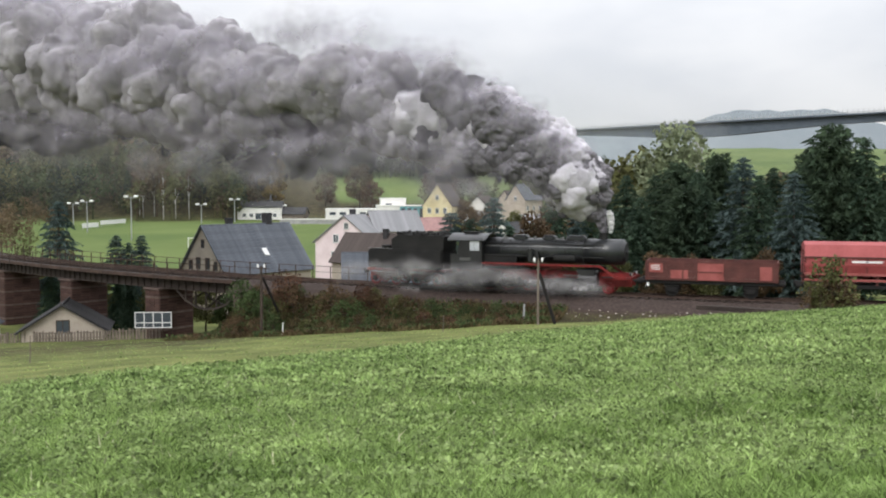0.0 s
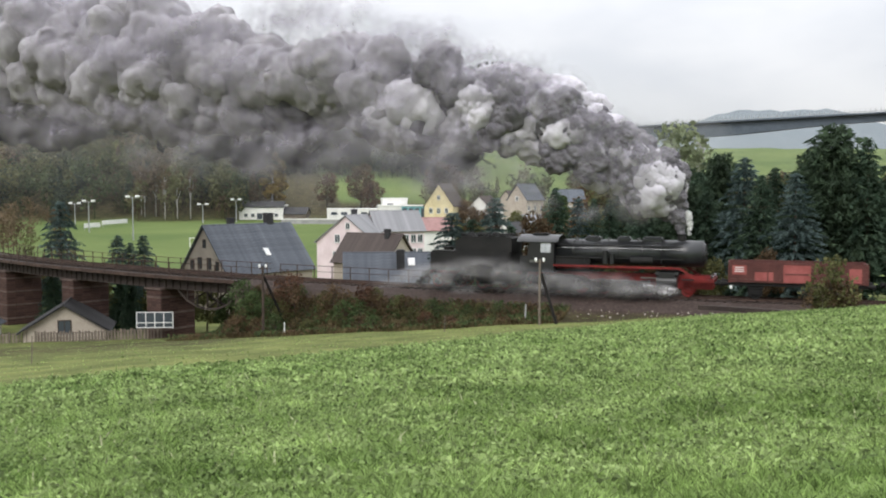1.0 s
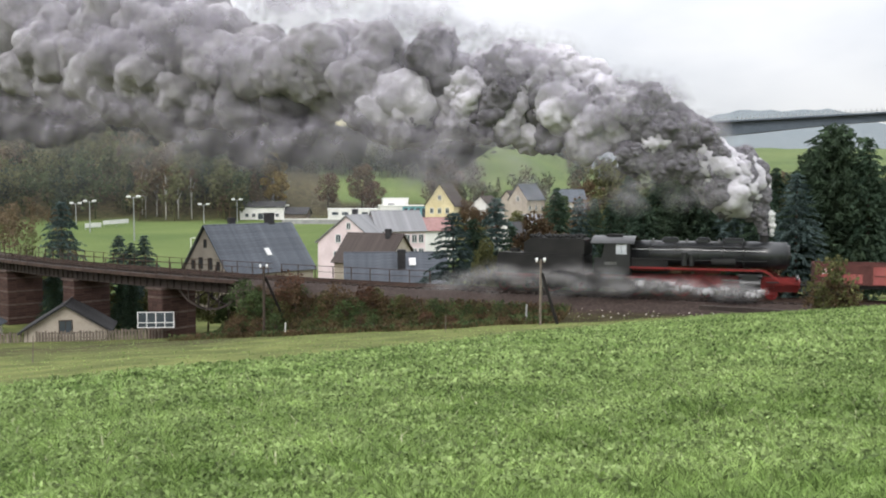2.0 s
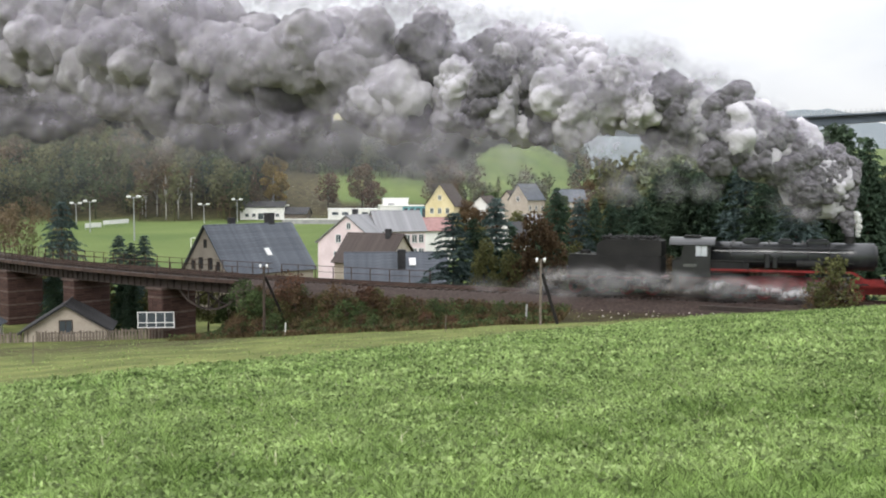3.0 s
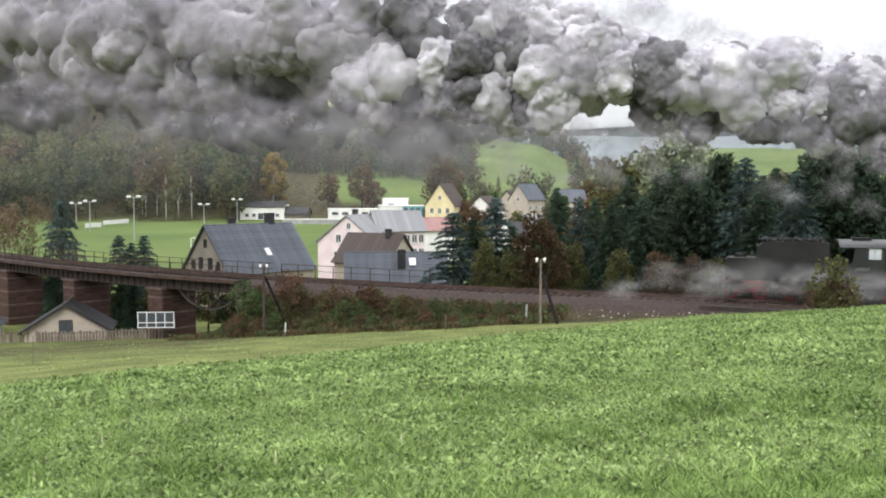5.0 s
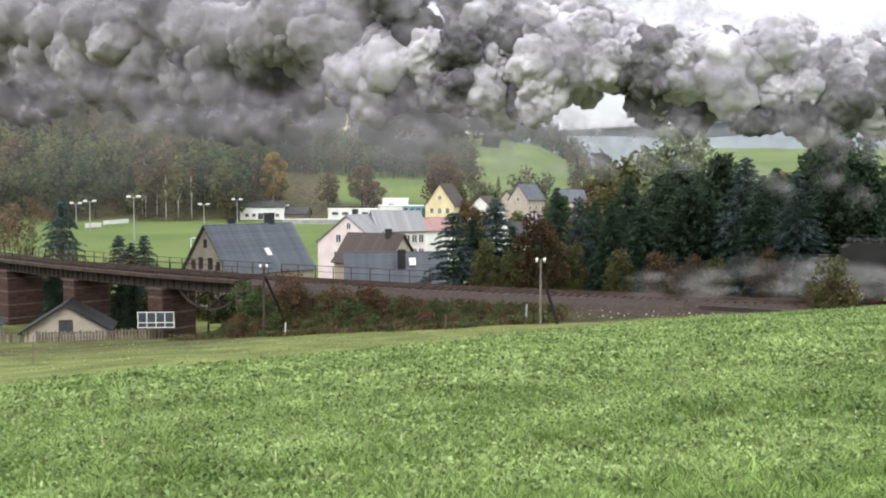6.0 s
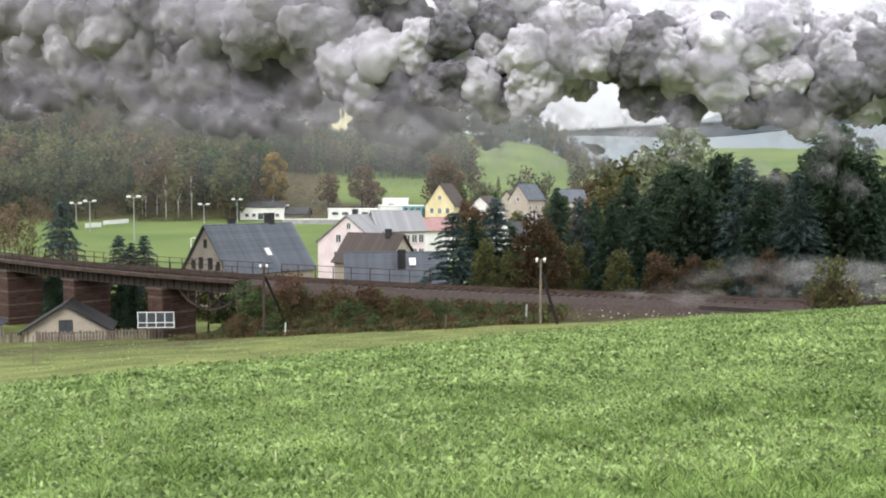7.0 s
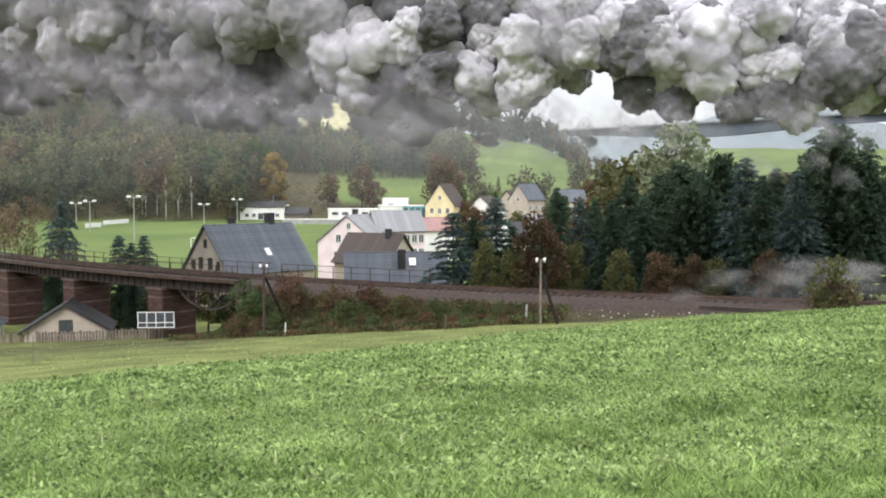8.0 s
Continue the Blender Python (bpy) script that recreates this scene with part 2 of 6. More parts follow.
THINSMOKE = smoke_material("thin_smoke_veil", (0.30, 0.285, 0.31), (0.48, 0.46, 0.49), opacity=0.30, scale=0.8, relief=0.3)
STEAM = smoke_material("white_steam", (0.80, 0.80, 0.80), (0.92, 0.92, 0.92), scale=1.5)
DENSEVEIL = smoke_material("soft_smoke_haze", (0.29, 0.272, 0.318), (0.48, 0.453, 0.52), opacity=0.62, scale=1.3, relief=0.3)
CYLSTEAM = smoke_material("cylinder_steam", (0.66, 0.65, 0.66), (0.80, 0.79, 0.80), opacity=0.75, scale=1.2, relief=0.3)
THINSTEAM = smoke_material("thin_steam_veil", (0.60, 0.58, 0.58), (0.74, 0.73, 0.73), opacity=0.14, scale=1.0, relief=0.3)
TRAIL = smoke_material("trailing_steam", (0.50, 0.48, 0.475), (0.64, 0.62, 0.615), opacity=0.30, scale=1.2, relief=0.3)
VALLEYHAZE = smoke_material("valley_mist", (0.60, 0.61, 0.62), (0.72, 0.73, 0.74), opacity=0.085, scale=0.5, relief=0.0)
# blue-grey of the far ridges, with the distance haze in the colour
HAZEHILLS = material("far_hills_painted_haze", (0.16, 0.185, 0.20), (0.21, 0.235, 0.245), scale=0.004, rough=1.0, bump=0, spec=0.0)


# ---------------- mesh helpers ----------------
def mesh_of(bm, name, mat, smooth=False):
    me = bpy.data.meshes.new(name)
    bmesh.ops.recalc_face_normals(bm, faces=bm.faces)
    bm.to_mesh(me)
    bm.free()
    for m in (mat if isinstance(mat, (list, tuple)) else [mat]):
        me.materials.append(m)
    if smooth:
        me.polygons.foreach_set("use_smooth", [True] * len(me.polygons))
    return me


def part(name, bm, mat, parent=None, label="", smooth=False):
    ob = new(name, mesh_of(bm, name, mat, smooth))
    ob.parent = parent
    if label:
        ob["label"] = label
    return ob


def thing(name, label, category, m=None, group="", kind=""):
    ob = new(name)
    ob.empty_display_size = 0.3
    if m is not None:
        ob.matrix_world = m
    return tagged(ob, label, category, group, kind)


def box(bm, x0, x1, y0, y1, z0, z1, bevel=0.0):
    c = [(x, y, z) for z in (z0, z1) for y in (y0, y1) for x in (x0, x1)]
    v = [bm.verts.new(p) for p in c]
    fs = [bm.faces.new([v[i] for i in f]) for f in ((0, 1, 3, 2), (4, 6, 7, 5), (0, 4, 5, 1), (2, 3, 7, 6), (0, 2, 6, 4), (1, 5, 7, 3))]
    if bevel:
        es = list({e for f in fs for e in f.edges})
        bmesh.ops.bevel(bm, geom=es, offset=bevel, segments=1, affect="EDGES")
    return bm


def tube(bm, p0, p1, r0, r1=None, n=10, cap=True):
    r1 = r0 if r1 is None else r1
    p0, p1 = Vector(p0), Vector(p1)
    d = (p1 - p0).normalized()
    a = d.orthogonal().normalized()
    b = d.cross(a)
    ring = []
    for p, r in ((p0, r0), (p1, r1)):
        ring.append([bm.verts.new(p + (a * math.cos(2 * math.pi * i / n) + b * math.sin(2 * math.pi * i / n)) * r) for i in range(n)])
    for i in range(n):
        bm.faces.new((ring[0][i], ring[0][(i + 1) % n], ring[1][(i + 1) % n], ring[1][i]))
    if cap:
        bm.faces.new(ring[0][::-1])
        bm.faces.new(ring[1])
    return bm


def beam(bm, p0, p1, w, h):
    """A bar of rectangular section from p0 to p1."""
    p0, p1 = Vector(p0), Vector(p1)
    d = (p1 - p0).normalized()
    side = d.cross(Vector((0, 0, 1)))
    side = side.normalized() if side.length > 1e-3 else Vector((1, 0, 0))
    up = side.cross(d)
    v = [bm.verts.new(p + side * sx * w / 2 + up * sz * h / 2) for p in (p0, p1) for sx, sz in ((-1, -1), (1, -1), (1, 1), (-1, 1))]
    for f in ((0, 1, 2, 3), (7, 6, 5, 4), (0, 4, 5, 1), (1, 5, 6, 2), (2, 6, 7, 3), (3, 7, 4, 0)):
        bm.faces.new([v[i] for i in f])
    return bm


def prism(bm, outline, y0, y1):
    """An outline in x and z drawn out from y0 to y1."""
    a = [bm.verts.new((x, y0, z)) for x, z in outline]
    b = [bm.verts.new((x, y1, z)) for x, z in outline]
    n = len(outline)
    bm.faces.new(a)
    bm.faces.new(b[::-1])
    for i in range(n):
        bm.faces.new((a[i], b[i], b[(i + 1) % n], a[(i + 1) % n]))
    return bm


B = bmesh.new

# ---------------- the line of the railway ----------------
CX, CY, RAD = 80.7, 241.6, 184.1          # centre and radius of the curve
ABUT = -103.0                              # where the viaduct begins
SPEED, CAB0 = 5.57, -81.95


def line(s, off=0.0, z=0.0):
    """The pose on the track at s metres along it; off: metres to the left of it."""
    a = s / RAD
    return pose(CX + (RAD - off) * math.sin(a), CY - (RAD - off) * math.cos(a), z, 0, 0, math.degrees(a))


def beside(x, y):
    """Metres along the track, and to its left (far from the valley meadow)."""
    dx, dy = x - CX, y - CY
    return RAD * np.arctan2(dx, -dy), RAD - np.hypot(dx, dy)


# ---------------- the ground ----------------
def soft_step(v, a, b):
    k = np.clip((v - a) / (b - a), 0, 1)
    return k * k * (3 - 2 * k)


def ripple(x, y, size, seed):
    x, y = x / size, y / size
    return np.sin(1.3 * x + 2.1 * y + seed) * np.sin(2.3 * x - 0.9 * y + 2 * seed) + 0.5 * np.sin(3.7 * x + 3.1 * y + 3 * seed) * np.sin(4.1 * y - 2.9 * x + seed)


def ground(x, y):
    x, y = np.asarray(x, float), np.asarray(y, float)
    d = np.hypot(x, y)
    meadow = 5.9 - 0.121 * y + 0.058 * x + 0.06 * ripple(x, y, 5.0, 1.0) * np.clip(d / 12, 0, 1)
    meadow = np.where(y < 0, 5.9 - 0.06 * y + 0.058 * x, meadow)
    q = np.arctan2(x, np.maximum(y, 1e-3))
    valley = -8.0 + 5.0 * soft_step(y, 180, 360) + 2.0 * soft_step(q, 0.05, 0.4) * soft_step(y, 60, 100)
    k = 0.8
    base = np.logaddexp(meadow / k, valley / k) * k
    base = np.where(y > 140, np.maximum(valley, base - soft_step(y, 140, 180) * 3), base)
    top = np.interp(q, [-0.6, -0.44, -0.24, -0.10, 0.10, 0.17, 0.22, 0.5], [110, 102, 86, 68, 46, 20, 6, 2])
    hill = top * np.clip((y - 350) / 370, 0, 1) ** 0.95
    hill = hill + 16 * soft_step(y, 590, 740) * soft_step(q, -0.24, -0.17) * (1 - soft_step(q, -0.04, 0.03))
    right = soft_step(q, 0.15, 0.28)
    far = right * 84 * soft_step(y, 850, 1400)
    z = base + np.where(y > 0, hill + far * (1 - 0.2 * right), 0) + 1.2 * ripple(x, y, 60, 2.0) * soft_step(y, 380, 600)
    s, off = beside(x, y)
    # the formation of the line, with its sloping shoulders
    w = np.abs(off)
    near_side = np.where(off < 0, 4.2, 4.0)
    shoulder = np.clip((w - 2.6) / near_side, 0, 1)
    bank = -0.92
    on = soft_step(s, ABUT - 0.5, ABUT + 3.0) * (s < 120)
    mix = (1 - soft_step(shoulder, 0, 1)) * on * (y > 20)
    return z * (1 - mix) + bank * mix


def ground_z(x, y):
    return float(ground(x, y))


def build_ground():
    fine = np.linspace(-0.56, 0.56, 270)
    coarse = np.linspace(0.56, 2 * math.pi - 0.56, 60)[1:-1]
    ang = np.concatenate([fine, coarse])
    rad = np.concatenate([np.linspace(0.6, 6, 12), np.linspace(6.4, 40, 80), np.linspace(40.4, 130, 190), np.geomspace(131, 4700, 110)])
    A, R_ = np.meshgrid(ang, rad)
    X, Y = R_ * np.sin(A), R_ * np.cos(A)
    Z = ground(X, Y)
    na, nr = len(ang), len(rad)
    verts = np.stack([X, Y, Z], -1).reshape(-1, 3)
    i, j = np.meshgrid(np.arange(nr - 1), np.arange(na), indexing="ij")
    j2 = (j + 1) % na
    faces = np.stack([i * na + j, i * na + j2, (i + 1) * na + j2, (i + 1) * na + j], -1).reshape(-1, 4)
    hub = len(verts)
    verts = np.vstack([verts, [[0, 0, 5.9]]])
    me = bpy.data.meshes.new("ground")
    tris = [(hub, int((j + 1) % na), int(j)) for j in range(na)]
    verts[hub, 2] = 5.9
    me.from_pydata(verts.tolist(), [], faces[:, ::-1].tolist() + tris)
    fx, fy = verts[:, 0], verts[:, 1]
    s, off = beside(fx, fy)
    noise_ = 0.5 + 0.25 * ripple(fx, fy, 7, 4.0) + 0.2 * ripple(fx, fy, 2.3, 6.0)
    limit = 41 + 1.1 * fx + 1.2 * ripple(fx, fy, 6, 3)
    mown = soft_step(fy, limit - 1.5, limit + 1.5) * (fy < 1e4)
    stones = (1 - soft_step(np.abs(off + 0.4), 2.9, 3.8 + noise_)) * soft_step(s, ABUT - 1, ABUT + 0.5) * (fy > 20)
    rough_bank = soft_step(off, -9.0 + 2 * noise_, -6.5) * (1 - soft_step(off, 8, 10)) * soft_step(s, ABUT - 6, ABUT) * (fy > 20)
    woods = soft_step(fy, 330, 360)
    q = np.arctan2(fx, np.maximum(fy, 1e-3))
    pasture = ((q > 0.02) & (q < 0.16) & (fy > 370)) | ((q > -0.13) & (q < 0.02) & (fy > 385) & (fy < 470)) | ((q > 0.2) & (fy > 900))
    straw = (q > -0.19) & (q < -0.045) & (fy > 600)
    pitch = (fy > 200) & (fy < 345) & (q > -0.40) & (q < 0.02)
    cols = {"lush": 1 - mown, "pasture": soft_step(fy, 120, 150), "stones": stones, "rough": np.clip(0.75 * np.exp(-((fy - 72) / 14) ** 2) * soft_step(-fx, 10, 18) + rough_bank + woods * (~pasture) * (~pitch) * (~straw), 0, 1), "straw": straw * 1.0}
    for key, v in cols.items():
        at = me.attributes.new(key, "FLOAT", "POINT")
        at.data.foreach_set("value", v.astype(np.float32))
    me.polygons.foreach_set("use_smooth", [True] * len(me.polygons))
    m = bpy.data.materials.new("meadow_and_valley_ground")
    m.use_nodes = True
    n, k = m.node_tree.nodes, m.node_tree.links
    bsdf = n["Principled BSDF"]
    bsdf.inputs["Roughness"].default_value, bsdf.inputs["Specular IOR Level"].default_value = 0.95, 0.1
    tc = n.new("ShaderNodeTexCoord")

    def noise_mix(scale, low, high, detail=8.0):
        t = n.new("ShaderNodeTexNoise")
        t.inputs["Scale"].default_value, t.inputs["Detail"].default_value = scale, detail
        k.new(tc.outputs["Object"], t.inputs["Vector"])
        r = n.new("ShaderNodeValToRGB")
        r.color_ramp.elements[0].position, r.color_ramp.elements[0].color = 0.36, (*low, 1)
        r.color_ramp.elements[1].position, r.color_ramp.elements[1].color = 0.66, (*high, 1)
        k.new(t.outputs["Fac"], r.inputs["Fac"])
        return r.outputs["Color"], t.outputs["Fac"]

    colour, _ = noise_mix(0.35, (0.085, 0.100, 0.034), (0.160, 0.178, 0.060))
    for key, scale, low, high in (("lush", 1.1, (0.115, 0.175, 0.052), (0.205, 0.285, 0.095)), ("pasture", 0.03, (0.078, 0.114, 0.036), (0.118, 0.152, 0.050)), ("rough", 0.5, (0.034, 0.030, 0.017), (0.085, 0.072, 0.038)),
                                  ("straw", 0.02, (0.40, 0.36, 0.18), (0.50, 0.45, 0.25)), ("stones", 4.0, (0.028, 0.020, 0.017), (0.090, 0.066, 0.056))):
        c, _ = noise_mix(scale, low, high)
        at, mx = n.new("ShaderNodeAttribute"), n.new("ShaderNodeMix")
        at.attribute_name = key
        mx.data_type = "RGBA"
        k.new(at.outputs["Fac"], mx.inputs["Factor"])
        k.new(colour, mx.inputs["A"])
        k.new(c, mx.inputs["B"])
        colour = mx.outputs["Result"]
    k.new(colour, bsdf.inputs["Base Color"])
    t = n.new("ShaderNodeTexNoise")
    t.inputs["Scale"].default_value, t.inputs["Detail"].default_value = 3.0, 8.0
    k.new(tc.outputs["Object"], t.inputs["Vector"])
    bp = n.new("ShaderNodeBump")
    bp.inputs["Strength"].default_value, bp.inputs["Distance"].default_value = 0.9, 0.12
    k.new(t.outputs["Fac"], bp.inputs["Height"])
    k.new(bp.outputs["Normal"], bsdf.inputs["Normal"])
    me.materials.append(m)
    tagged(new("ground", me), "green meadow slope running down to a valley with wooded hills", "ground", kind="structure")


build_ground()


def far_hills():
    """Ridges at the end of the valley, their colour tinted blue-grey for distance haze."""
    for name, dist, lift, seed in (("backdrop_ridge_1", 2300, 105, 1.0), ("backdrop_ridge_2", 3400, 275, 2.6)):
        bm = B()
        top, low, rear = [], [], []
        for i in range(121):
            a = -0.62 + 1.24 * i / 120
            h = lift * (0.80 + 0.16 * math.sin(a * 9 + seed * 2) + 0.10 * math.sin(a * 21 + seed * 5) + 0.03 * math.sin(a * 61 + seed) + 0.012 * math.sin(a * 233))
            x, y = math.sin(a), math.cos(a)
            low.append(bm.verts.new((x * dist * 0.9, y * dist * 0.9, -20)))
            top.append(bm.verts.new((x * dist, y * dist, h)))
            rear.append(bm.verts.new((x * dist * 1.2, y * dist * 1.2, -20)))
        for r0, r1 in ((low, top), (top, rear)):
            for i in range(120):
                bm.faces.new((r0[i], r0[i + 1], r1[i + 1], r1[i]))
        tagged(part(name, bm, HAZEHILLS, None, smooth=True), "hills at the end of the valley, blue-grey with painted haze", "hills", kind="structure")


far_hills()


# ---------------- track and viaduct ----------------
def rail_bar(s0, s1, off, name, parent):
    bm = B()
    n = int((s1 - s0) / 2)
    prof = [(-0.06, -0.15), (0.06, -0.15), (0.05, -0.12), (0.015, -0.10), (0.015, -0.04), (0.036, -0.03), (0.036, 0), (-0.036, 0), (-0.036, -0.03), (-0.015, -0.04), (-0.015, -0.10), (-0.05, -0.12)]
    rings = []
    for i in range(n + 1):
        m = line(s0 + (s1 - s0) * i / n, off)
        rings.append([bm.verts.new(m @ Vector((0, a, b))) for a, b in prof])
    for a, b in zip(rings, rings[1:]):
        for i in range(len(prof)):
            bm.faces.new((a[i], a[(i + 1) % len(prof)], b[(i + 1) % len(prof)], b[i]))
    return part(name, bm, RUST, parent)


def build_track():
    track = thing("railway_track", "rusty railway track on dark wooden sleepers and ballast", "track", kind="structure")
    for off in (-0.75, 0.75):
        rail_bar(-192, 40, off, "rail", track)
    sl = mesh_of(box(B(), -0.13, 0.13, -1.3, 1.3, -0.33, -0.155, 0.02), "sleeper", SLEEPER)
    for i in range(165):
        ob = new("sleeper", sl)
        ob.parent = track
        ob.matrix_basis = line(-150 + i * 0.66)
    bm = B()
    rings = []
    for i in range(90):
        m = line(ABUT + 0.5 + i * 1.6)
        rings.append([bm.verts.new(m @ Vector((0, a, b + 0.03 * math.sin(i * 1.7 + a)))) for a, b in ((-3.6, -1.15), (-2.6, -0.62), (-1.6, -0.26), (0, -0.24), (1.6, -0.26), (2.6, -0.62), (3.6, -1.15))])
    for a, b in zip(rings, rings[1:]):
        for i in range(6):
            bm.faces.new((a[i], b[i], b[i + 1], a[i + 1]))
    part("ballast_bed", bm, BALLAST, track)


build_track()


def build_viaduct():
    via = thing("railway_viaduct", "curved rusty steel girder viaduct on brick piers", "bridge", kind="structure")
    step = 4.0
    n = int((190 - 103) / step)
    post = mesh_of(box(B(), -0.035, 0.035, -0.035, 0.035, -0.3, 0.95), "railing_post", RUST)
    cross = B()
    for i in range(n):
        s0, s1 = ABUT - i * step, ABUT - (i + 1) * step
        mid = line((s0 + s1) / 2)
        half = step / 2 + 0.03
        bm = box(B(), -half, half, -1.9, 1.9, -0.42, -0.34)
        for k in range(4):
            box(bm, -half + k * 1.0, -half + k * 1.0 + 0.25, -1.95, 1.95, -0.60, -0.425)
        ob = part("deck_panel", bm, DARKRUST, via)
        ob.matrix_basis = mid
        for off in (-1.55, 1.55):
            bm = box(B(), -half, half, off - 0.02, off + 0.02, -1.55, -0.62)
            box(bm, -half, half, off - 0.2, off + 0.2, -0.66, -0.60)
            box(bm, -half, half, off - 0.2, off + 0.2, -1.60, -1.55)
            for k in range(4):
                box(bm, -half + k * 1.0 + 0.1, -half + k * 1.0 + 0.2, off - 0.16, off + 0.16, -1.55, -0.66)
            ob = part("plate_girder", bm, DARKRUST, via)
            ob.matrix_basis = mid
        bm = box(B(), -half, half, -2.35, -1.95, -0.40, -0.34)
        box(bm, -half, half, -2.37, -2.33, -0.62, -0.30)
        ob = part("walkway", bm, RUST, via)
        ob.matrix_basis = mid
        bm = box(B(), -half, half, 1.95, 2.35, -0.40, -0.34)
        box(bm, -half, half, 2.33, 2.37, -0.62, -0.30)
        ob = part("walkway", bm, RUST, via)
        ob.matrix_basis = mid
        for off in (-2.32, 2.32):
            for k in range(2):
                ob = new("railing_post", post)
                ob.parent = via
                ob.matrix_basis = line(s0 - k * 2.0 - 0.5, off)
            bm = box(B(), -half, half, off - 0.02, off + 0.02, 0.90, 0.95)
            box(bm, -half, half, off - 0.015, off + 0.015, 0.40, 0.44)
            ob = part("handrail", bm, RUST, via)
            ob.matrix_basis = mid
    # railing past the abutment on the far side
    for i in range(9):
        ob = new("railing_post", post)
        ob.parent = via
        ob.matrix_basis = line(ABUT + 1 + i * 2.0, 2.5, -0.05)
    for i in range(8):
        bm = box(B(), -1.0, 1.0, -0.02, 0.02, 0.85, 0.90)
        box(bm, -1.0, 1.0, -0.015, 0.015, 0.35, 0.39)
        ob = part("handrail", bm, RUST, via)
        ob.matrix_basis = line(ABUT + 2 + i * 2.0, 2.5)
    # brick piers, course by course
    for s, w in ((-145.2, 2.7), (-129.0, 2.3), (-114.2, 2.1), (-162, 2.6)):
        foot = -8.6
        pier = part("pier", box(B(), -w / 2 + 0.06, w / 2 - 0.06, -1.94, 1.94, foot, -1.65), MORTAR, via, "sooty brick pier with stone courses")
        pier.matrix_basis = line(s)
        z, row = foot, 0
        shared = {}
        while z < -1.75:
            band = row % 6 == 5
            h = 0.20 if band else 0.27
            length = w / (max(2, round(w / (1.5 if band else 0.75))))
            count = round(w / length)
            for face in (-1, 1):
                for i in range(count):
                    key = (band, round(length, 3))
                    if key not in shared:
                        shared[key] = mesh_of(box(B(), -length / 2 + 0.012, length / 2 - 0.012, -0.07, 0.07, 0.0, h - 0.022, 0.012), "stone_course" if band else "brick", STONE if band else BRICK)
                    ob = new("stone_course" if band else "brick", shared[key])
                    ob.parent = pier
                    ob.matrix_basis = pose(-w / 2 + (i + 0.5) * length, face * (1.95 + (0.04 if band else 0.008 * ((i * 7 + row * 3) % 4))), z)
            key = ("end", band)
            if key not in shared:
                shared[key] = mesh_of(box(B(), -0.07, 0.07, -0.48 if not band else -0.965, 0.48 if not band else 0.965, 0.0, h - 0.022, 0.012), "end_stone" if band else "end_brick", STONE if band else BRICK)
            for k, yy in enumerate((-0.98, 0.98) if band else (-1.47, -0.49, 0.49, 1.47)):
                ob = new("end_stone" if band else "end_brick", shared[key])
                ob.parent = pier
                ob.matrix_basis = pose(w / 2 - 0.02 + (0.05 if band else 0.01 * ((k + row) % 3)), yy, z)
            z += h
            row += 1
        ob = part("pier_cap", box(B(), -w / 2 - 0.15, w / 2 + 0.15, -2.2, 2.2, -1.80, -1.62, 0.03), STONE, via)
        ob.matrix_basis = line(s)
    # fish-bellied trussed span next to the abutment
    span0, span1 = -111.4, ABUT - 0.4
    for off in (-1.45, 1.45):
        pts = []
        for i in range(7):
            f = i / 6
            pts.append((span0 + (span1 - span0) * f, -1.6 - 1.65 * math.sin(math.pi * min(1, max(0, f))) ** 0.7))
        for (sa, za), (sb, zb) in zip(pts, pts[1:]):
            bm = beam(B(), line(sa, off, za).translation, line(sb, off, zb).translation, 0.16, 0.16)
            part("lower_chord", bm, DARKRUST, via)
        for sa, za in pts[1:-1]:
            part("strut", beam(B(), line(sa, off, za).translation, line(sa, off, -1.5).translation, 0.12, 0.12), DARKRUST, via)
    for f in (0.2, 0.5, 0.8):
        sa = span0 + (span1 - span0) * f
        za = -1.6 - 1.65 * math.sin(math.pi * f) ** 0.7
        part("cross_brace", beam(B(), line(sa, -1.45, za).translation, line(sa, 1.45, -1.6).translation, 0.1, 0.1), DARKRUST, via)
    ob = part("abutment", box(B(), -0.9, 0.9, -2.6, 2.6, -6.5, -0.66, 0.05), STONE, via)
    ob.matrix_basis = line(ABUT + 1.0)


build_viaduct()


# ---------------- trees ----------------
rng = np.random.default_rng(5)


def soup(verts, faces, name, mat):
    me = bpy.data.meshes.new(name)
    v = np.asarray(verts, np.float32)
    f = np.asarray(faces, np.int32)
    k = f.shape[1]
    me.vertices.add(len(v))
    me.vertices.foreach_set("co", v.ravel())
    me.loops.add(f.size)
    me.loops.foreach_set("vertex_index", f.ravel())
    me.polygons.add(len(f))
    me.polygons.foreach_set("loop_start", np.arange(0, f.size, k, dtype=np.int32))
    me.materials.append(mat)
    me.update(calc_edges=True)
    me.validate()
    return me


def leaf_cards(centres, size, gen, droop=0.0, out=None, width=0.42):
    """Small four-cornered leaf sprays at each centre, turned at random."""
    n = len(centres)
    a = gen.normal(size=(n, 3))
    if out is not None:
        a = a * 0.55 + out
    a[:, 2] -= droop
    a /= np.linalg.norm(a, axis=1)[:, None]
    b = np.cross(a, gen.normal(size=(n, 3)))
    b /= np.linalg.norm(b, axis=1)[:, None]
    s = (size * gen.uniform(0.6, 1.4, n))[:, None]
    v = np.stack([centres - a * s * 0.6, centres + b * s * width, centres + a * s * 0.75, centres - b * s * width], 1).reshape(-1, 3)
    f = np.arange(4 * n).reshape(-1, 4)
    return v, f


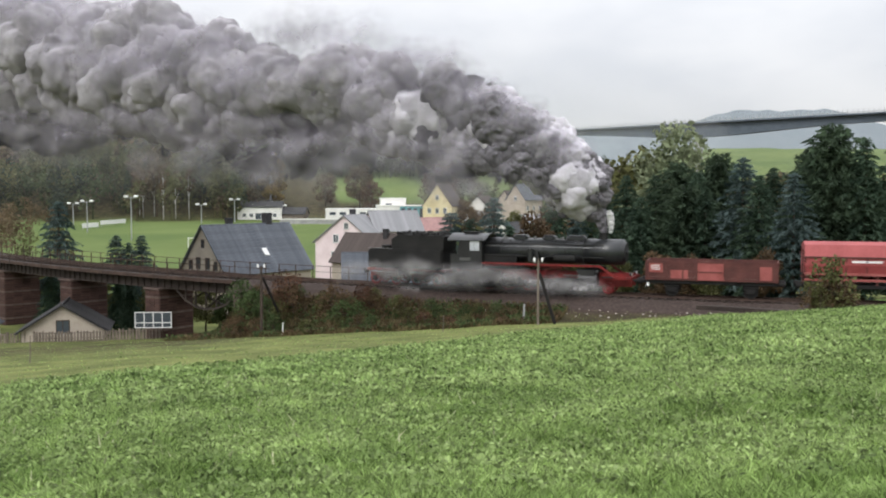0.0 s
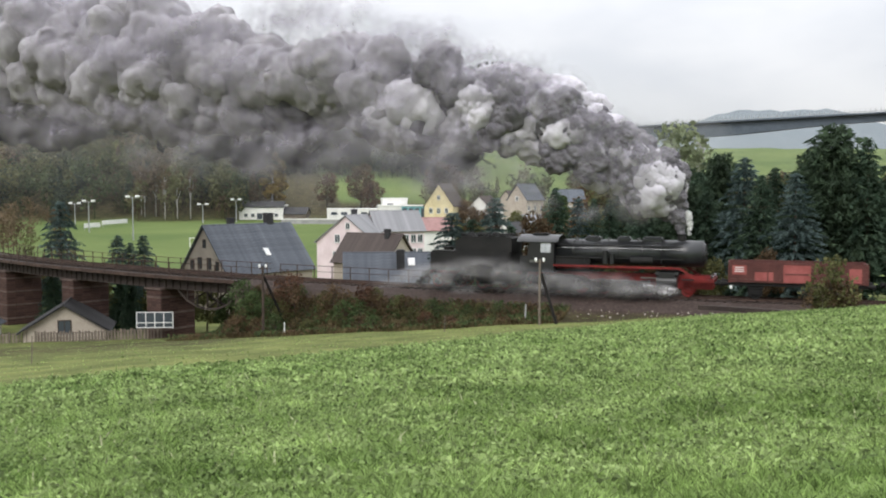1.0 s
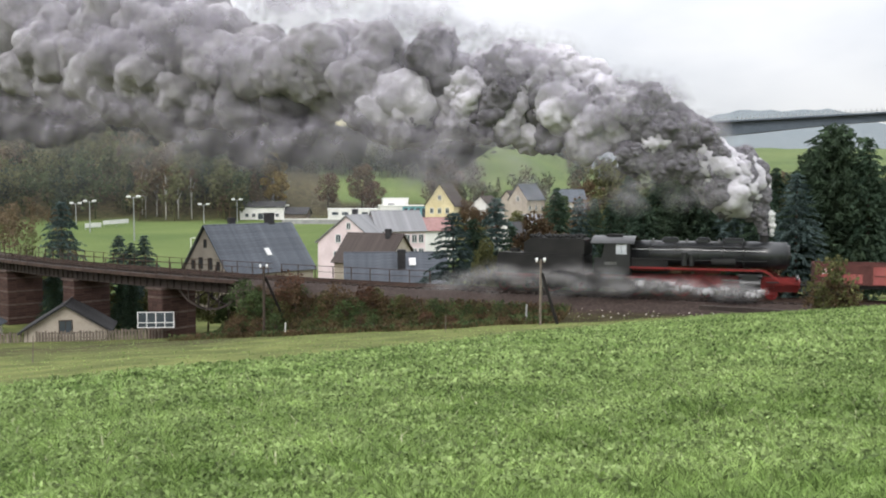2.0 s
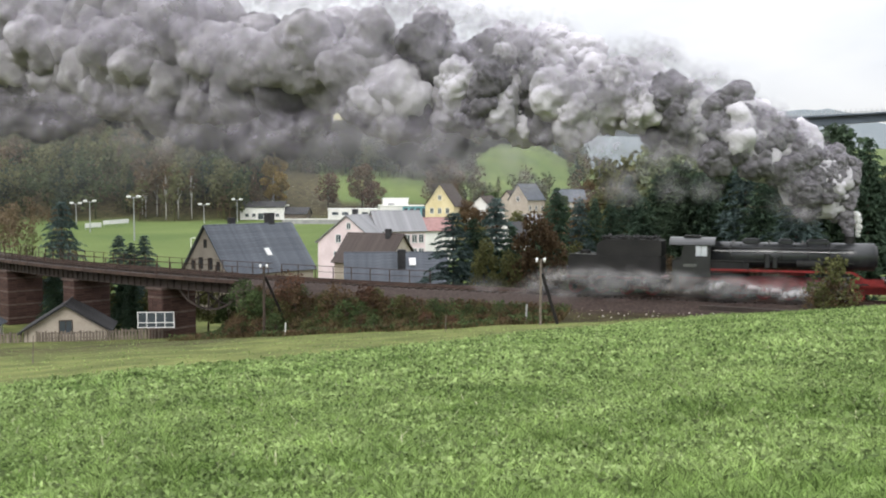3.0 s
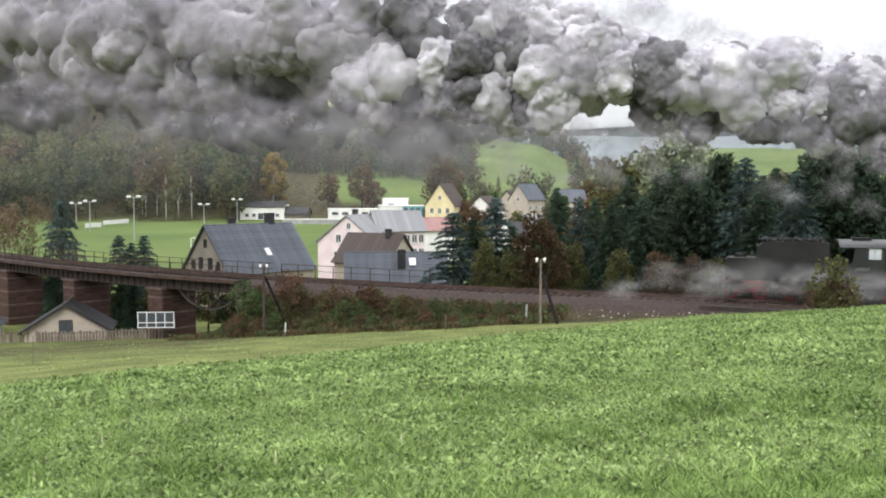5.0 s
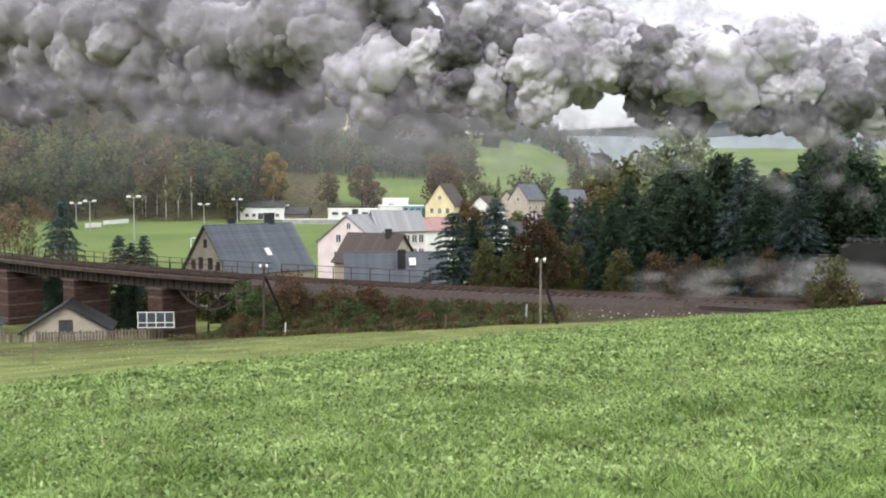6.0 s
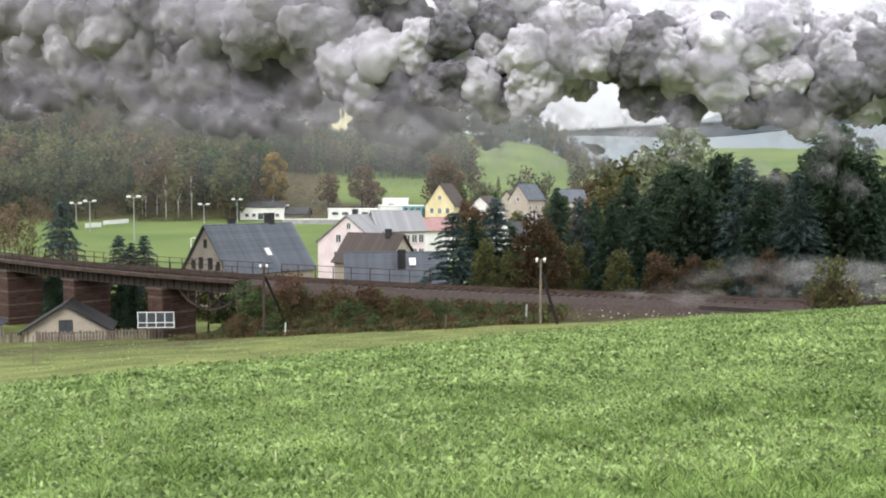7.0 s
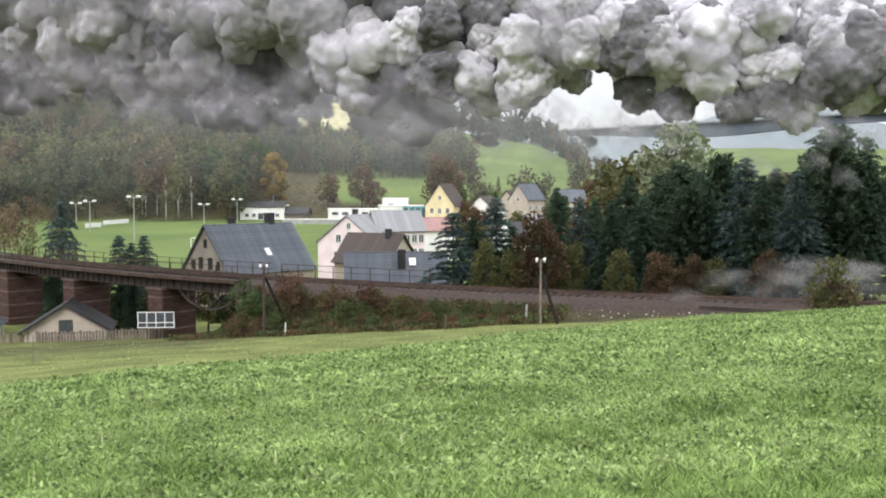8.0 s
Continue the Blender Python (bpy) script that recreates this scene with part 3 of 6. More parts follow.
def spruce_meshes(h, r, gen, mat, sparse=1.0, card=0.27, tier=1.0, taper=0.72, lift=0.28):
    """Trunk and crown of a conifer: whorls of drooping boughs hung with needle sprays."""
    bm = tube(B(), (0, 0, -0.4), (0, 0, h * 0.97), h * 0.014 + 0.05, 0.02, 7)
    cents, outs = [], []
    z = h * 0.06
    while z < h * 0.985:
        f = 1 - z / h
        reach = r * (f ** taper) * gen.uniform(0.82, 1.12) + 0.12
        count = int((4 + 5 * f) * sparse) + 2
        a0 = gen.uniform(0, 6.28)
        for i in range(count):
            a = a0 + i * 6.283 / count + gen.normal() * 0.22
            L = reach * gen.uniform(0.68, 1.15)
            m = max(4, int(L * 7 * (0.42 / card) ** 1.5))
            t = (np.arange(m) + gen.uniform(0, 1, m)) / m
            side = gen.normal(size=m) * 0.13 * (1.2 - t) * min(L, 1.6)
            dz = lift * L * t - 0.42 * L * t * t + gen.normal(size=m) * 0.06
            x = math.cos(a) * L * t - math.sin(a) * side
            y = math.sin(a) * L * t + math.cos(a) * side
            cents.append(np.stack([x, y, z + dz], 1))
            outs.append(np.stack([np.full(m, math.cos(a)), np.full(m, math.sin(a)), np.full(m, -0.15)], 1))
        z += tier * gen.uniform(0.26, 0.44) * (0.65 + 0.6 * f) * h / 10
    c, o = np.concatenate(cents), np.concatenate(outs)
    v, f = leaf_cards(c, card * 1.5, gen, 0.2, o, 0.17)
    return mesh_of(bm, "trunk", BARK, True), soup(v, f, "crown", mat)


def leafy_meshes(h, r, gen, mat, leaves=2600, base=0.25, size=0.34, bark=None, slim=1.0, lumps=11, stem=1.0):
    """Trunk with limbs and a crown of many leaf sprays gathered in uneven clumps."""
    bm = B()
    top = Vector((gen.normal() * 0.03 * h, gen.normal() * 0.03 * h, h * 0.72))
    tube(bm, (0, 0, -0.4), top * 0.5, (h * 0.022 + 0.03) * stem, (h * 0.014 + 0.02) * stem, 7)
    tube(bm, top * 0.5, top, (h * 0.014 + 0.02) * stem, 0.02, 6)
    cents = []
    per = leaves // lumps
    for i in range(lumps):
        a = i * 2.4 + gen.uniform(-0.4, 0.4)
        f = (i + 0.5) / lumps
        zc = h * (base + (0.93 - base) * f)
        rr = r * math.sin(math.pi * min(0.97, 0.16 + 0.80 * f)) ** 0.8 * gen.uniform(0.45, 0.8)
        c = np.array([math.cos(a) * rr, math.sin(a) * rr, zc])
        lump = r * gen.uniform(0.34, 0.55)
        tube(bm, top * min(0.95, 0.35 + 0.6 * f), Vector(c), 0.018 * h * (1 - f) * 0.5 + 0.02, 0.012, 5, False)
        d = gen.normal(size=(per, 3))
        d /= np.linalg.norm(d, axis=1)[:, None]
        d *= (gen.uniform(0.25, 1.08, per) ** 0.55)[:, None]
        d[:, 2] *= 0.8 * slim
        cents.append(c + d * lump)
    v, f = leaf_cards(np.concatenate(cents), size, gen, 0.1)
    return mesh_of(bm, "trunk", bark or BARK, True), soup(v, f, "crown", mat)


def plant_template(name, meshes, label, category, group):
    t = thing(name, label, category, group=group)
    for nm, me in zip(("trunk", "crown"), meshes):
        ob = new(nm, me)
        ob.parent = t
    return t


def plant(template, x, y, k=1.0, turn=0.0, z=None, kz=None):
    m = pose(x, y, ground_z(x, y) - 0.05 if z is None else z, 0, 0, turn) @ Matrix.Diagonal((k, k, kz or k, 1))
    if "used" not in template:
        template["used"] = 1
        template.matrix_basis = m
        return template
    k0 = template.scale
    return copy_thing(template, m @ Matrix.Diagonal((1 / k0[0], 1 / k0[1], 1 / k0[2], 1)))


G = np.random.default_rng(11)
SPRUCES = [plant_template("spruce_tree", spruce_meshes(10, 3.1, G, SPRUCE, card=0.22, tier=1.2, sparse=1.3), "dark green spruce tree beside the railway line", "tree", "trees along the line") for _ in range(2)]
BLUES = [plant_template("blue_spruce_tree", spruce_meshes(10, 3.3, G, BLUESPRUCE, card=0.22, tier=1.55, sparse=1.6), "blue-grey spruce tree with drooping boughs", "tree", "trees along the line") for _ in range(2)]
PINES = [plant_template("pine_tree", spruce_meshes(10, 3.4, G, PINE, sparse=1.6, card=0.27, taper=0.42, lift=0.85), "tall dense dark pine beside the railway line", "tree", "trees along the line") for _ in range(1)]
GREENS = [plant_template("broadleaf_tree", leafy_meshes(10, 3.4, G, LEAFGREEN, 4200), "green broadleaf tree in early autumn", "tree", "village trees")]
OLIVES = [plant_template("broadleaf_tree", leafy_meshes(10, 3.6, G, LEAFOLIVE, 3200), "olive green autumn tree", "tree", "village trees")]
YELLOWS = [plant_template("birch_tree", leafy_meshes(10, 2.4, G, LEAFYELLOW, 3000, base=0.2, bark=BIRCH), "yellow autumn birch tree", "tree", "village trees")]
RUSTS = [plant_template("red_autumn_tree", leafy_meshes(10, 4.2, G, LEAFRUST, 3000, base=0.18), "russet red autumn tree", "tree", "village trees")]
BROWNS = [plant_template("autumn_tree", leafy_meshes(10, 3.6, G, LEAFBROWN, 3000), "brown autumn tree losing its leaves", "tree", "village trees")]
BAREBIRCH = [plant_template("bare_birch_tree", leafy_meshes(10, 1.3, G, LEAFBROWN, 500, base=0.5, size=0.25, bark=BIRCH, lumps=7, stem=0.42), "white-stemmed birch with few brown leaves", "tree", "birches by the pitch")]
SHRUBS = [plant_template("russet_shrub", leafy_meshes(2.0, 1.1, G, LEAFRUST, 700, base=0.1, size=0.13), "russet brown shrub on the railway bank", "shrub", "shrubs on the bank"),
          plant_template("green_shrub", leafy_meshes(2.0, 1.3, G, LEAFGREEN, 800, base=0.08, size=0.13), "green bramble shrub on the railway bank", "shrub", "shrubs on the bank"),
          plant_template("brown_shrub", leafy_meshes(2.0, 1.1, G, LEAFBROWN, 700, base=0.1, size=0.12), "dry brown shrub on the railway bank", "shrub", "shrubs on the bank"),
          plant_template("olive_shrub", leafy_meshes(2.0, 1.0, G, LEAFOLIVE, 800, base=0.08, size=0.12), "olive green shrub beside the railway", "shrub", "shrubs on the bank")]

# conifers behind the line: kind, x, y, height of the tip, girth
ROW = [(BLUES, 1.0, 92, 5.8, 1.35), (SPRUCES, 3.1, 95, 5.0, 1.25), (BLUES, 5.4, 96, 7.2, 1.2), (SPRUCES, 6.8, 94, 4.3, 1.2), (SPRUCES, 11.7, 98, 8.0, 1.15),
       (BLUES, 13.9, 97, 7.2, 0.9), (SPRUCES, 15.8, 99, 6.9, 0.9), (SPRUCES, 18.8, 96, 9.4, 1.2), (SPRUCES, 16.6, 94, 6.8, 1), (SPRUCES, 21.9, 97, 9.5, 1.2),
       (PINES, 23.7, 95, 10.2, 1.0), (SPRUCES, 24.3, 90, 9.6, 1.2), (PINES, 27.2, 93, 11.0, 0.95), (BLUES, 26.7, 84, 10.9, 1.2), (SPRUCES, 30.8, 88, 9.8, 1.2),
       (BLUES, 29.4, 79, 9.4, 1.15), (PINES, 33.8, 82, 13.0, 1.1), (SPRUCES, 35.8, 80, 12.2, 1.15), (PINES, 35.0, 90, 11.3, 0.9), (SPRUCES, 38.2, 80, 11.8, 1.2),
       (SPRUCES, 27.5, 82, 9.0, 1.2), (PINES, 39.3, 90, 10.2, 1), (SPRUCES, 9.5, 99, 4.3, 0.9), (SPRUCES, 19.0, 90, 7.2, 1.2), (SPRUCES, 24.0, 86, 8.0, 1.1),
       (PINES, 23.0, 88, 8.0, 1.1)]
for i, (kind, x, y, tip, girth) in enumerate(ROW):
    kz = (tip - ground_z(x, y)) / 10
    plant(kind[i % len(kind)], x, y, (0.45 + 0.5 * kz) * girth, i * 67.0, kz=kz)
# bushes and young trees between the conifers and the line: kind, x, y, height of the top, girth
for kind, x, y, top, k in ((BROWNS, 8.7, 86, 4.9, 0.72), (OLIVES, 3.9, 88, 2.6, 0.42), (OLIVES, 15.6, 84, 2.0, 0.42), (BROWNS, 18.8, 82, 2.0, 0.5), (BROWNS, 21.2, 80, 1.9, 0.42), (OLIVES, 22.6, 79, 1.7, 0.4), (BROWNS, 26.4, 77, 2.6, 0.4), (OLIVES, 12.0, 87, 2.4, 0.4), (OLIVES, 6.2, 87, 1.6, 0.4)):
    plant(kind[0], x, y, k, x * 31, kz=max(0.4, (top - ground_z(x, y)) / 9.4))
plant(OLIVES[0], 22.6, 112, 1.80, 10)
PALE = plant_template("broadleaf_tree", leafy_meshes(10, 3.0, G, LEAFPALE, 3400, size=0.26, lumps=15), "pale green broadleaf tree rising behind the conifers", "tree", "village trees")
plant(PALE, 26.6, 106, 2.05, 80)
plant(BROWNS[0], 19.5, 118, 1.45, 40)
# conifers by the viaduct
for i, (kind, x, y, tip) in enumerate(((BLUES, -46.6, 116, 6.7), (BLUES, -38.3, 112, 2.7), (BLUES, -35.6, 113, 2.6), (BLUES, -37.5, 114, 1.7), (SPRUCES, -35.3, 104, -1.2), (SPRUCES, -45.2, 110, -1.0), (SPRUCES, -33.1, 101, -1.5))):
    kz = (tip - ground_z(x, y)) / 10
    plant(kind[i % 2], x, y, kz * 0.95, i * 50, kz=kz)

for i, (x, y, k) in enumerate(((-24.5, 98.5, 0.50), (-21.5, 95.0, 0.42), (-28.5, 102, 0.55), (-39.5, 109, 0.58), (-43.0, 114, 0.6), (-50.0, 120, 0.62), (-32.0, 106, 0.55), (-54.5, 122, 0.62))):
    plant((OLIVES, GREENS, BROWNS)[i % 3][0], x, y, k, i * 61)

# shrubs on the near bank
gen = np.random.default_rng(21)
for i in range(70):
    s = ABUT + 3.5 + 24 * gen.uniform() ** 1.3
    off = -gen.uniform(3.4, 7.0)
    p = line(s, off).translation
    k = gen.uniform(0.35, 0.95) * (0.8 if s > -88 else 1.0)
    plant(SHRUBS[int(gen.choice([1, 1, 2, 3, 3, 1, 2, 3, 0]))], p.x, p.y, k, gen.uniform(0, 360))
for s, off, k, kind in ((-95.5, -4.2, 1.45, 0), (-94.6, -4.6, 1.2, 2), (-100.2, -4.4, 1.25, 1), (-98.6, -4.9, 1.1, 1), (-91.0, -4.4, 1.1, 2), (-88.0, -4.2, 0.95, 0)):
    p = line(s, off).translation
    plant(SHRUBS[kind], p.x, p.y, k, s * 50)
for dx, dy, k, kind in ((0, 0, 1.05, 2), (0.15, 0.1, 1.75, 3), (-1.0, 0.2, 0.75, 2), (1.1, -0.1, 0.8, 2), (0.5, 0.4, 1.0, 2), (-0.5, -0.3, 0.8, 3), (1.7, 0.3, 0.55, 2)):
    plant(SHRUBS[kind], 24.0 + dx, 58.6 + dy, k * 0.9, dx * 90, kz=k * 0.95)


# ---------------- buildings ----------------
def house(name, label, m, w, d, eave, ridge, wall_mat, roof_mat, foot=-3.0, over=0.35, windows=(), chimneys=(), skylights=(), thick=0.16, frame_mat=None):
    """A house with a gable at each end of x: w along the ridge (x), d across (y), heights over its own zero.
    windows: (face, along, sill, width, height), faces s, n (long sides), w, e (gables)."""
    h = thing(name, label, "house", m)
    bm = B()
    a = [(-d / 2, foot), (d / 2, foot), (d / 2, eave), (0, ridge - 0.05), (-d / 2, eave)]
    v0 = [bm.verts.new((-w / 2, y, z)) for y, z in a]
    v1 = [bm.verts.new((w / 2, y, z)) for y, z in a]
    bm.faces.new(v0)
    bm.faces.new(v1[::-1])
    for i in range(5):
        bm.faces.new((v0[i], v1[i], v1[(i + 1) % 5], v0[(i + 1) % 5]))
    part("wall", bm, wall_mat, h)
    slope = math.hypot(d / 2, ridge - eave)
    ang = math.degrees(math.atan2(ridge - eave, d / 2))
    for side in (-1, 1):
        bm = B()
        L = slope + over + 0.1
        box(bm, -w / 2 - over, w / 2 + over, -L, 0, 0, thick, 0.015)
        rows = max(3, int(L / 0.45))
        ob = part("roof_slope", bm, roof_mat, h)
        ob.matrix_basis = pose(0, 0, ridge, 0, 0, 180 if side > 0 else 0) @ pose(0, 0, 0, ang, 0, 0)
        if m.translation.y < 190:
            step = L / rows
            ww = w / 2 + over + 0.02
            bm = B()
            q = [bm.verts.new(p) for p in ((-ww, -0.03, thick + 0.004), (ww, -0.03, thick + 0.004), (ww, -0.03, thick + 0.028), (-ww, -0.03, thick + 0.028), (ww, step, thick + 0.010), (-ww, step, thick + 0.010))]
            bm.faces.new((q[0], q[1], q[2], q[3]))
            bm.faces.new((q[3], q[2], q[4], q[5]))
            course = mesh_of(bm, "tile_course", roof_mat)
            for r in range(rows):
                c = new("tile_course", course)
                c.parent = ob
                c.matrix_basis = pose(0, -L + r * step, 0)
    part("ridge_cap", tube(B(), (-w / 2 - over, 0, ridge + thick * 0.9), (w / 2 + over, 0, ridge + thick * 0.9), 0.13, 0.13, 8), roof_mat, h)
    for face, along, sill, ww, hh in windows:
        base = {"s": pose(along, -d / 2, sill), "n": pose(along, d / 2, sill, 0, 0, 180), "w": pose(-w / 2, along, sill, 0, 0, -90), "e": pose(w / 2, along, sill, 0, 0, 90)}[face]
        bm = B()
        for x0, x1, z0, z1 in ((-ww / 2 - 0.09, ww / 2 + 0.09, -0.09, 0), (-ww / 2 - 0.09, ww / 2 + 0.09, hh, hh + 0.09), (-ww / 2 - 0.09, -ww / 2, 0, hh), (ww / 2, ww / 2 + 0.09, 0, hh), (-0.03, 0.03, 0, hh)):
            box(bm, x0, x1, -0.07, 0.02, z0, z1)
        win = part("window", bm, frame_mat or WHITE, h)
        win.matrix_basis = base
        part("pane", box(B(), -ww / 2, ww / 2, -0.03, -0.01, 0, hh), PANE, win)
        part("sill", box(B(), -ww / 2 - 0.14, ww / 2 + 0.14, -0.17, -0.075, -0.14, -0.092), CONCRETE, win)
    for x, y, z0, z1, s in chimneys:
        bm = box(B(), x - s / 2, x + s / 2, y - s / 2, y + s / 2, z0, z1, 0.02)
        box(bm, x - s / 2 - 0.06, x + s / 2 + 0.06, y - s / 2 - 0.06, y + s / 2 + 0.06, z1 - 0.25, z1 - 0.12)
        part("chimney", bm, DARKROOF, h)
    for x, down in skylights:
        ob = part("skylight", box(B(), -0.4, 0.4, -0.6, 0.6, 0, 0.1, 0.02), WHITE, h)
        ob.matrix_basis = pose(0, 0, ridge, ang, 0, 0) @ pose(x, -down, thick + 0.03)
    return h


house("slate_roofed_house", "cream rendered house with a large slate-grey roof", pose(-25.6, 125.5, -6.9, 0, 0, 49), 13.8, 9.6, 4.3, 10.0, CREAM, SLATE, frame_mat=DARKWOOD,
      windows=[("w", y, 4.7, 0.75, 1.3) for y in (-1.0, 1.0)] + [("w", y, 4.6, 0.5, 1.0) for y in (-2.7, 2.7)] + [("w", 0, 7.4, 0.5, 0.9)] + [("s", x, 0.8, 1.0, 1.3) for x in (-4, -1, 2, 5)],
      chimneys=[(3.6, 0.3, 8.8, 11.6, 1.0), (-1.2, 2.2, 8.0, 11.0, 0.8)], skylights=[(0.6, 4.6)])
house("dark_tiled_house", "low house with a dark brown tiled roof", pose(-9.8, 138, -6.4, 0, 0, -28), 9.0, 8.0, 4.0, 7.7, CREAM, BROWNROOF, windows=[("e", 0, 4.2, 0.9, 1.1)], chimneys=[(2.5, -0.5, 6.0, 8.6, 0.7)])
house("slate_roofed_house", "low house with a dark slate roof and chimney", pose(-5.6, 112, -6.2, 0, 0, 6), 11.5, 9.0, 2.2, 6.4, CREAM, SLATE, chimneys=[(0.6, -1.6, 4.4, 7.0, 0.9)], skylights=[(1.9, 1.5)])
pink = house("pink_house", "pale pink two-storey house with a grey roof", pose(-15.6, 172.5, -5.6, 0, 0, 72), 9.4, 11.2, 4.3, 8.8, PINK, LIGHTROOF,
             windows=[("w", -2.4, 4.2, 0.9, 1.3), ("w", 1.6, 4.2, 0.9, 1.3), ("w", -0.4, 6.6, 0.7, 1.0), ("w", -2.4, 1.2, 0.9, 1.3), ("w", 2.0, 1.2, 0.9, 1.3)], chimneys=[(1.0, 0.8, 7.6, 10.0, 0.9)])
house("pink_house_wing", "pale pink house wing with a row of windows", pose(-9.0, 179, -5.6, 0, 0, 20), 9.0, 8.5, 6.0, 9.4, PINK, LIGHTROOF, windows=[("s", x, 3.8, 0.9, 1.4) for x in (-0.5, 1.0, 2.4, 3.7)] + [("s", x, 1.2, 0.9, 1.4) for x in (1.0, 2.4, 3.7)] + [("e", y, 3.4, 0.9, 1.3) for y in (-2, 2)])
house("yellow_house", "tall pale yellow gabled house", pose(0.8, 262, -3.6, 0, 0, 72), 11.0, 8.2, 7.4, 13.2, YELLOW, BROWNROOF,
      windows=[("w", y, 5.4, 0.9, 1.3) for y in (-2.2, 0, 2.2)] + [("w", y, 2.4, 0.9, 1.3) for y in (-2.2, 0, 2.2)] + [("w", 0, 9.0, 0.8, 1.1)])
house("village_house", "white house with a grey roof", pose(12.5, 276, -2.0, 0, 0, 65), 9, 8, 4.5, 8.2, OFFWHITE, BROWNROOF, windows=[("w", -1.5, 2.6, 0.9, 1.2), ("w", 1.5, 2.6, 0.9, 1.2)])
house("village_house", "cream house with a slate roof", pose(25.0, 284, -0.5, 0, 0, 48), 8.5, 7, 5.8, 10.2, CREAM, SLATE, windows=[("s", x, 2.6, 0.9, 1.2) for x in (-3, 0, 3)] + [("w", 0, 5.4, 0.9, 1.2)])
house("village_house", "cream house with a brown roof", pose(22.0, 302, -2.0, 0, 0, 60), 8, 7, 5.6, 9.8, CREAM, BROWNROOF, windows=[("w", x, 3.2, 0.9, 1.2) for x in (-2, 2)])
house("village_house", "cream house with a dark roof", pose(37.8, 286, -0.5, 0, 0, 15), 9, 7, 5.2, 8.6, CREAM, SLATE, windows=[("s", x, 2.6, 0.9, 1.2) for x in (-4, -1, 2, 5)])
house("village_house", "low house with a grey flat-pitched roof", pose(25.0, 262, -4.5, 0, 0, 5), 10, 8, 3.6, 5.6, CREAM, LIGHTROOF)
house("village_house", "white house with a dark roof behind the conifers", pose(17.5, 238, -8.6, 0, 0, 60), 9, 8, 4.0, 8.4, OFFWHITE, DARKROOF)
house("red_roofed_house", "low house with a red tiled roof", pose(-3.2, 205, -4.8, 0, 0, 30), 9, 8, 4.2, 6.6, OFFWHITE, REDROOF)
house("clubhouse", "white single-storey clubhouse beside the sports pitch", pose(-66.5, 352, -2.6, 0, 0, 4), 16, 8, 4.6, 6.6, OFFWHITE, DARKROOF, windows=[("s", x, 1.0, 1.2, 1.2) for x in (-5.5, -3, 5.5)] + [("s", 0.5, 0.1, 4.0, 2.2)])
house("clubhouse_annexe", "low annexe with a dark roof", pose(-54.0, 352, -2.9, 0, 0, -6), 9, 7, 2.4, 4.6, WOOD, DARKROOF)
house("forest_house", "house half hidden among hillside trees", pose(-104, 470, 8, 0, 0, 15), 12, 9, 5, 9, OFFWHITE, BROWNROOF, windows=[("s", x, 1.5, 1.2, 1.4) for x in (-3, 0, 3)])
# shed under the viaduct
house("shed", "small cream shed with a dark felt roof", pose(-38.0, 96.0, -6.9, 0, 0, 105), 6.0, 7.6, 0.8, 3.2, CREAM, DARKROOF, foot=-1.2, windows=[("w", 0, 0.5, 1.1, 1.2)], over=0.5, frame_mat=DARKWOOD)
house("grey_shed", "grey garden shed with a slate roof", pose(-49.8, 99, -8.0, 0, 0, 100), 5, 5.4, 1.6, 3.2, OFFWHITE, SLATE, foot=-1.2)


def flat_block(name, label, m, w, d, h, wall, window_rows):
    b = thing(name, label, "building", m)
    part("wall", box(B(), -w / 2, w / 2, -d / 2, d / 2, -2, h, 0.05), wall, b)
    part("parapet", box(B(), -w / 2 - 0.15, w / 2 + 0.15, -d / 2 - 0.15, d / 2 + 0.15, h + 0.004, h + 0.35, 0.03), OFFWHITE, b)
    for x, z, ww, hh in window_rows:
        bm = box(B(), x - ww / 2, x + ww / 2, -d / 2 - 0.06, -d / 2 + 0.02, z, z + hh)
        win = part("window", bm, PANE, b)
        part("frame", box(B(), x - ww / 2 - 0.1, x + ww / 2 + 0.1, -d / 2 - 0.09, -d / 2 - 0.062, z - 0.1, z), WHITE, win)
    return b


flat_block("white_flat_roofed_building", "white flat-roofed building with tall windows", pose(-16.5, 302, -2.6, 0, 0, 8), 7.5, 8, 5.6, OFFWHITE, [(-2.2, 1.2, 1.0, 2.6), (0, 1.2, 1.0, 2.6), (2.4, 1.2, 1.4, 2.6)])
flat_block("white_flat_roofed_building", "white upper block of a flat-roofed building", pose(-15.5, 308, -2.6, 0, 0, 8), 8, 6, 7.8, OFFWHITE, [(-1.5, 5.2, 2.0, 1.2)])
flat_block("glazed_building", "teal glazed building with white mullions", pose(-8.2, 301, -2.6, 0, 0, 6), 9.5, 7, 5.6, TEAL, [(x, 0.6, 1.2, 4.4) for x in (-3.8, -1.9, 0, 1.9, 3.8)])
flat_block("long_white_building", "long low white building behind the pitch", pose(-31, 338, -3.0, 0, 0, 2), 19, 8, 4.3, OFFWHITE, [(x, 2.4, 2.2, 1.0) for x in (-7, -3.5, 0, 3.5, 7)])
flat_block("long_low_wall", "long grey wall beside the pitch", pose(-42, 326, -4.2, 0, 0, 2), 26, 1.0, 2.2, CONCRETE, [])


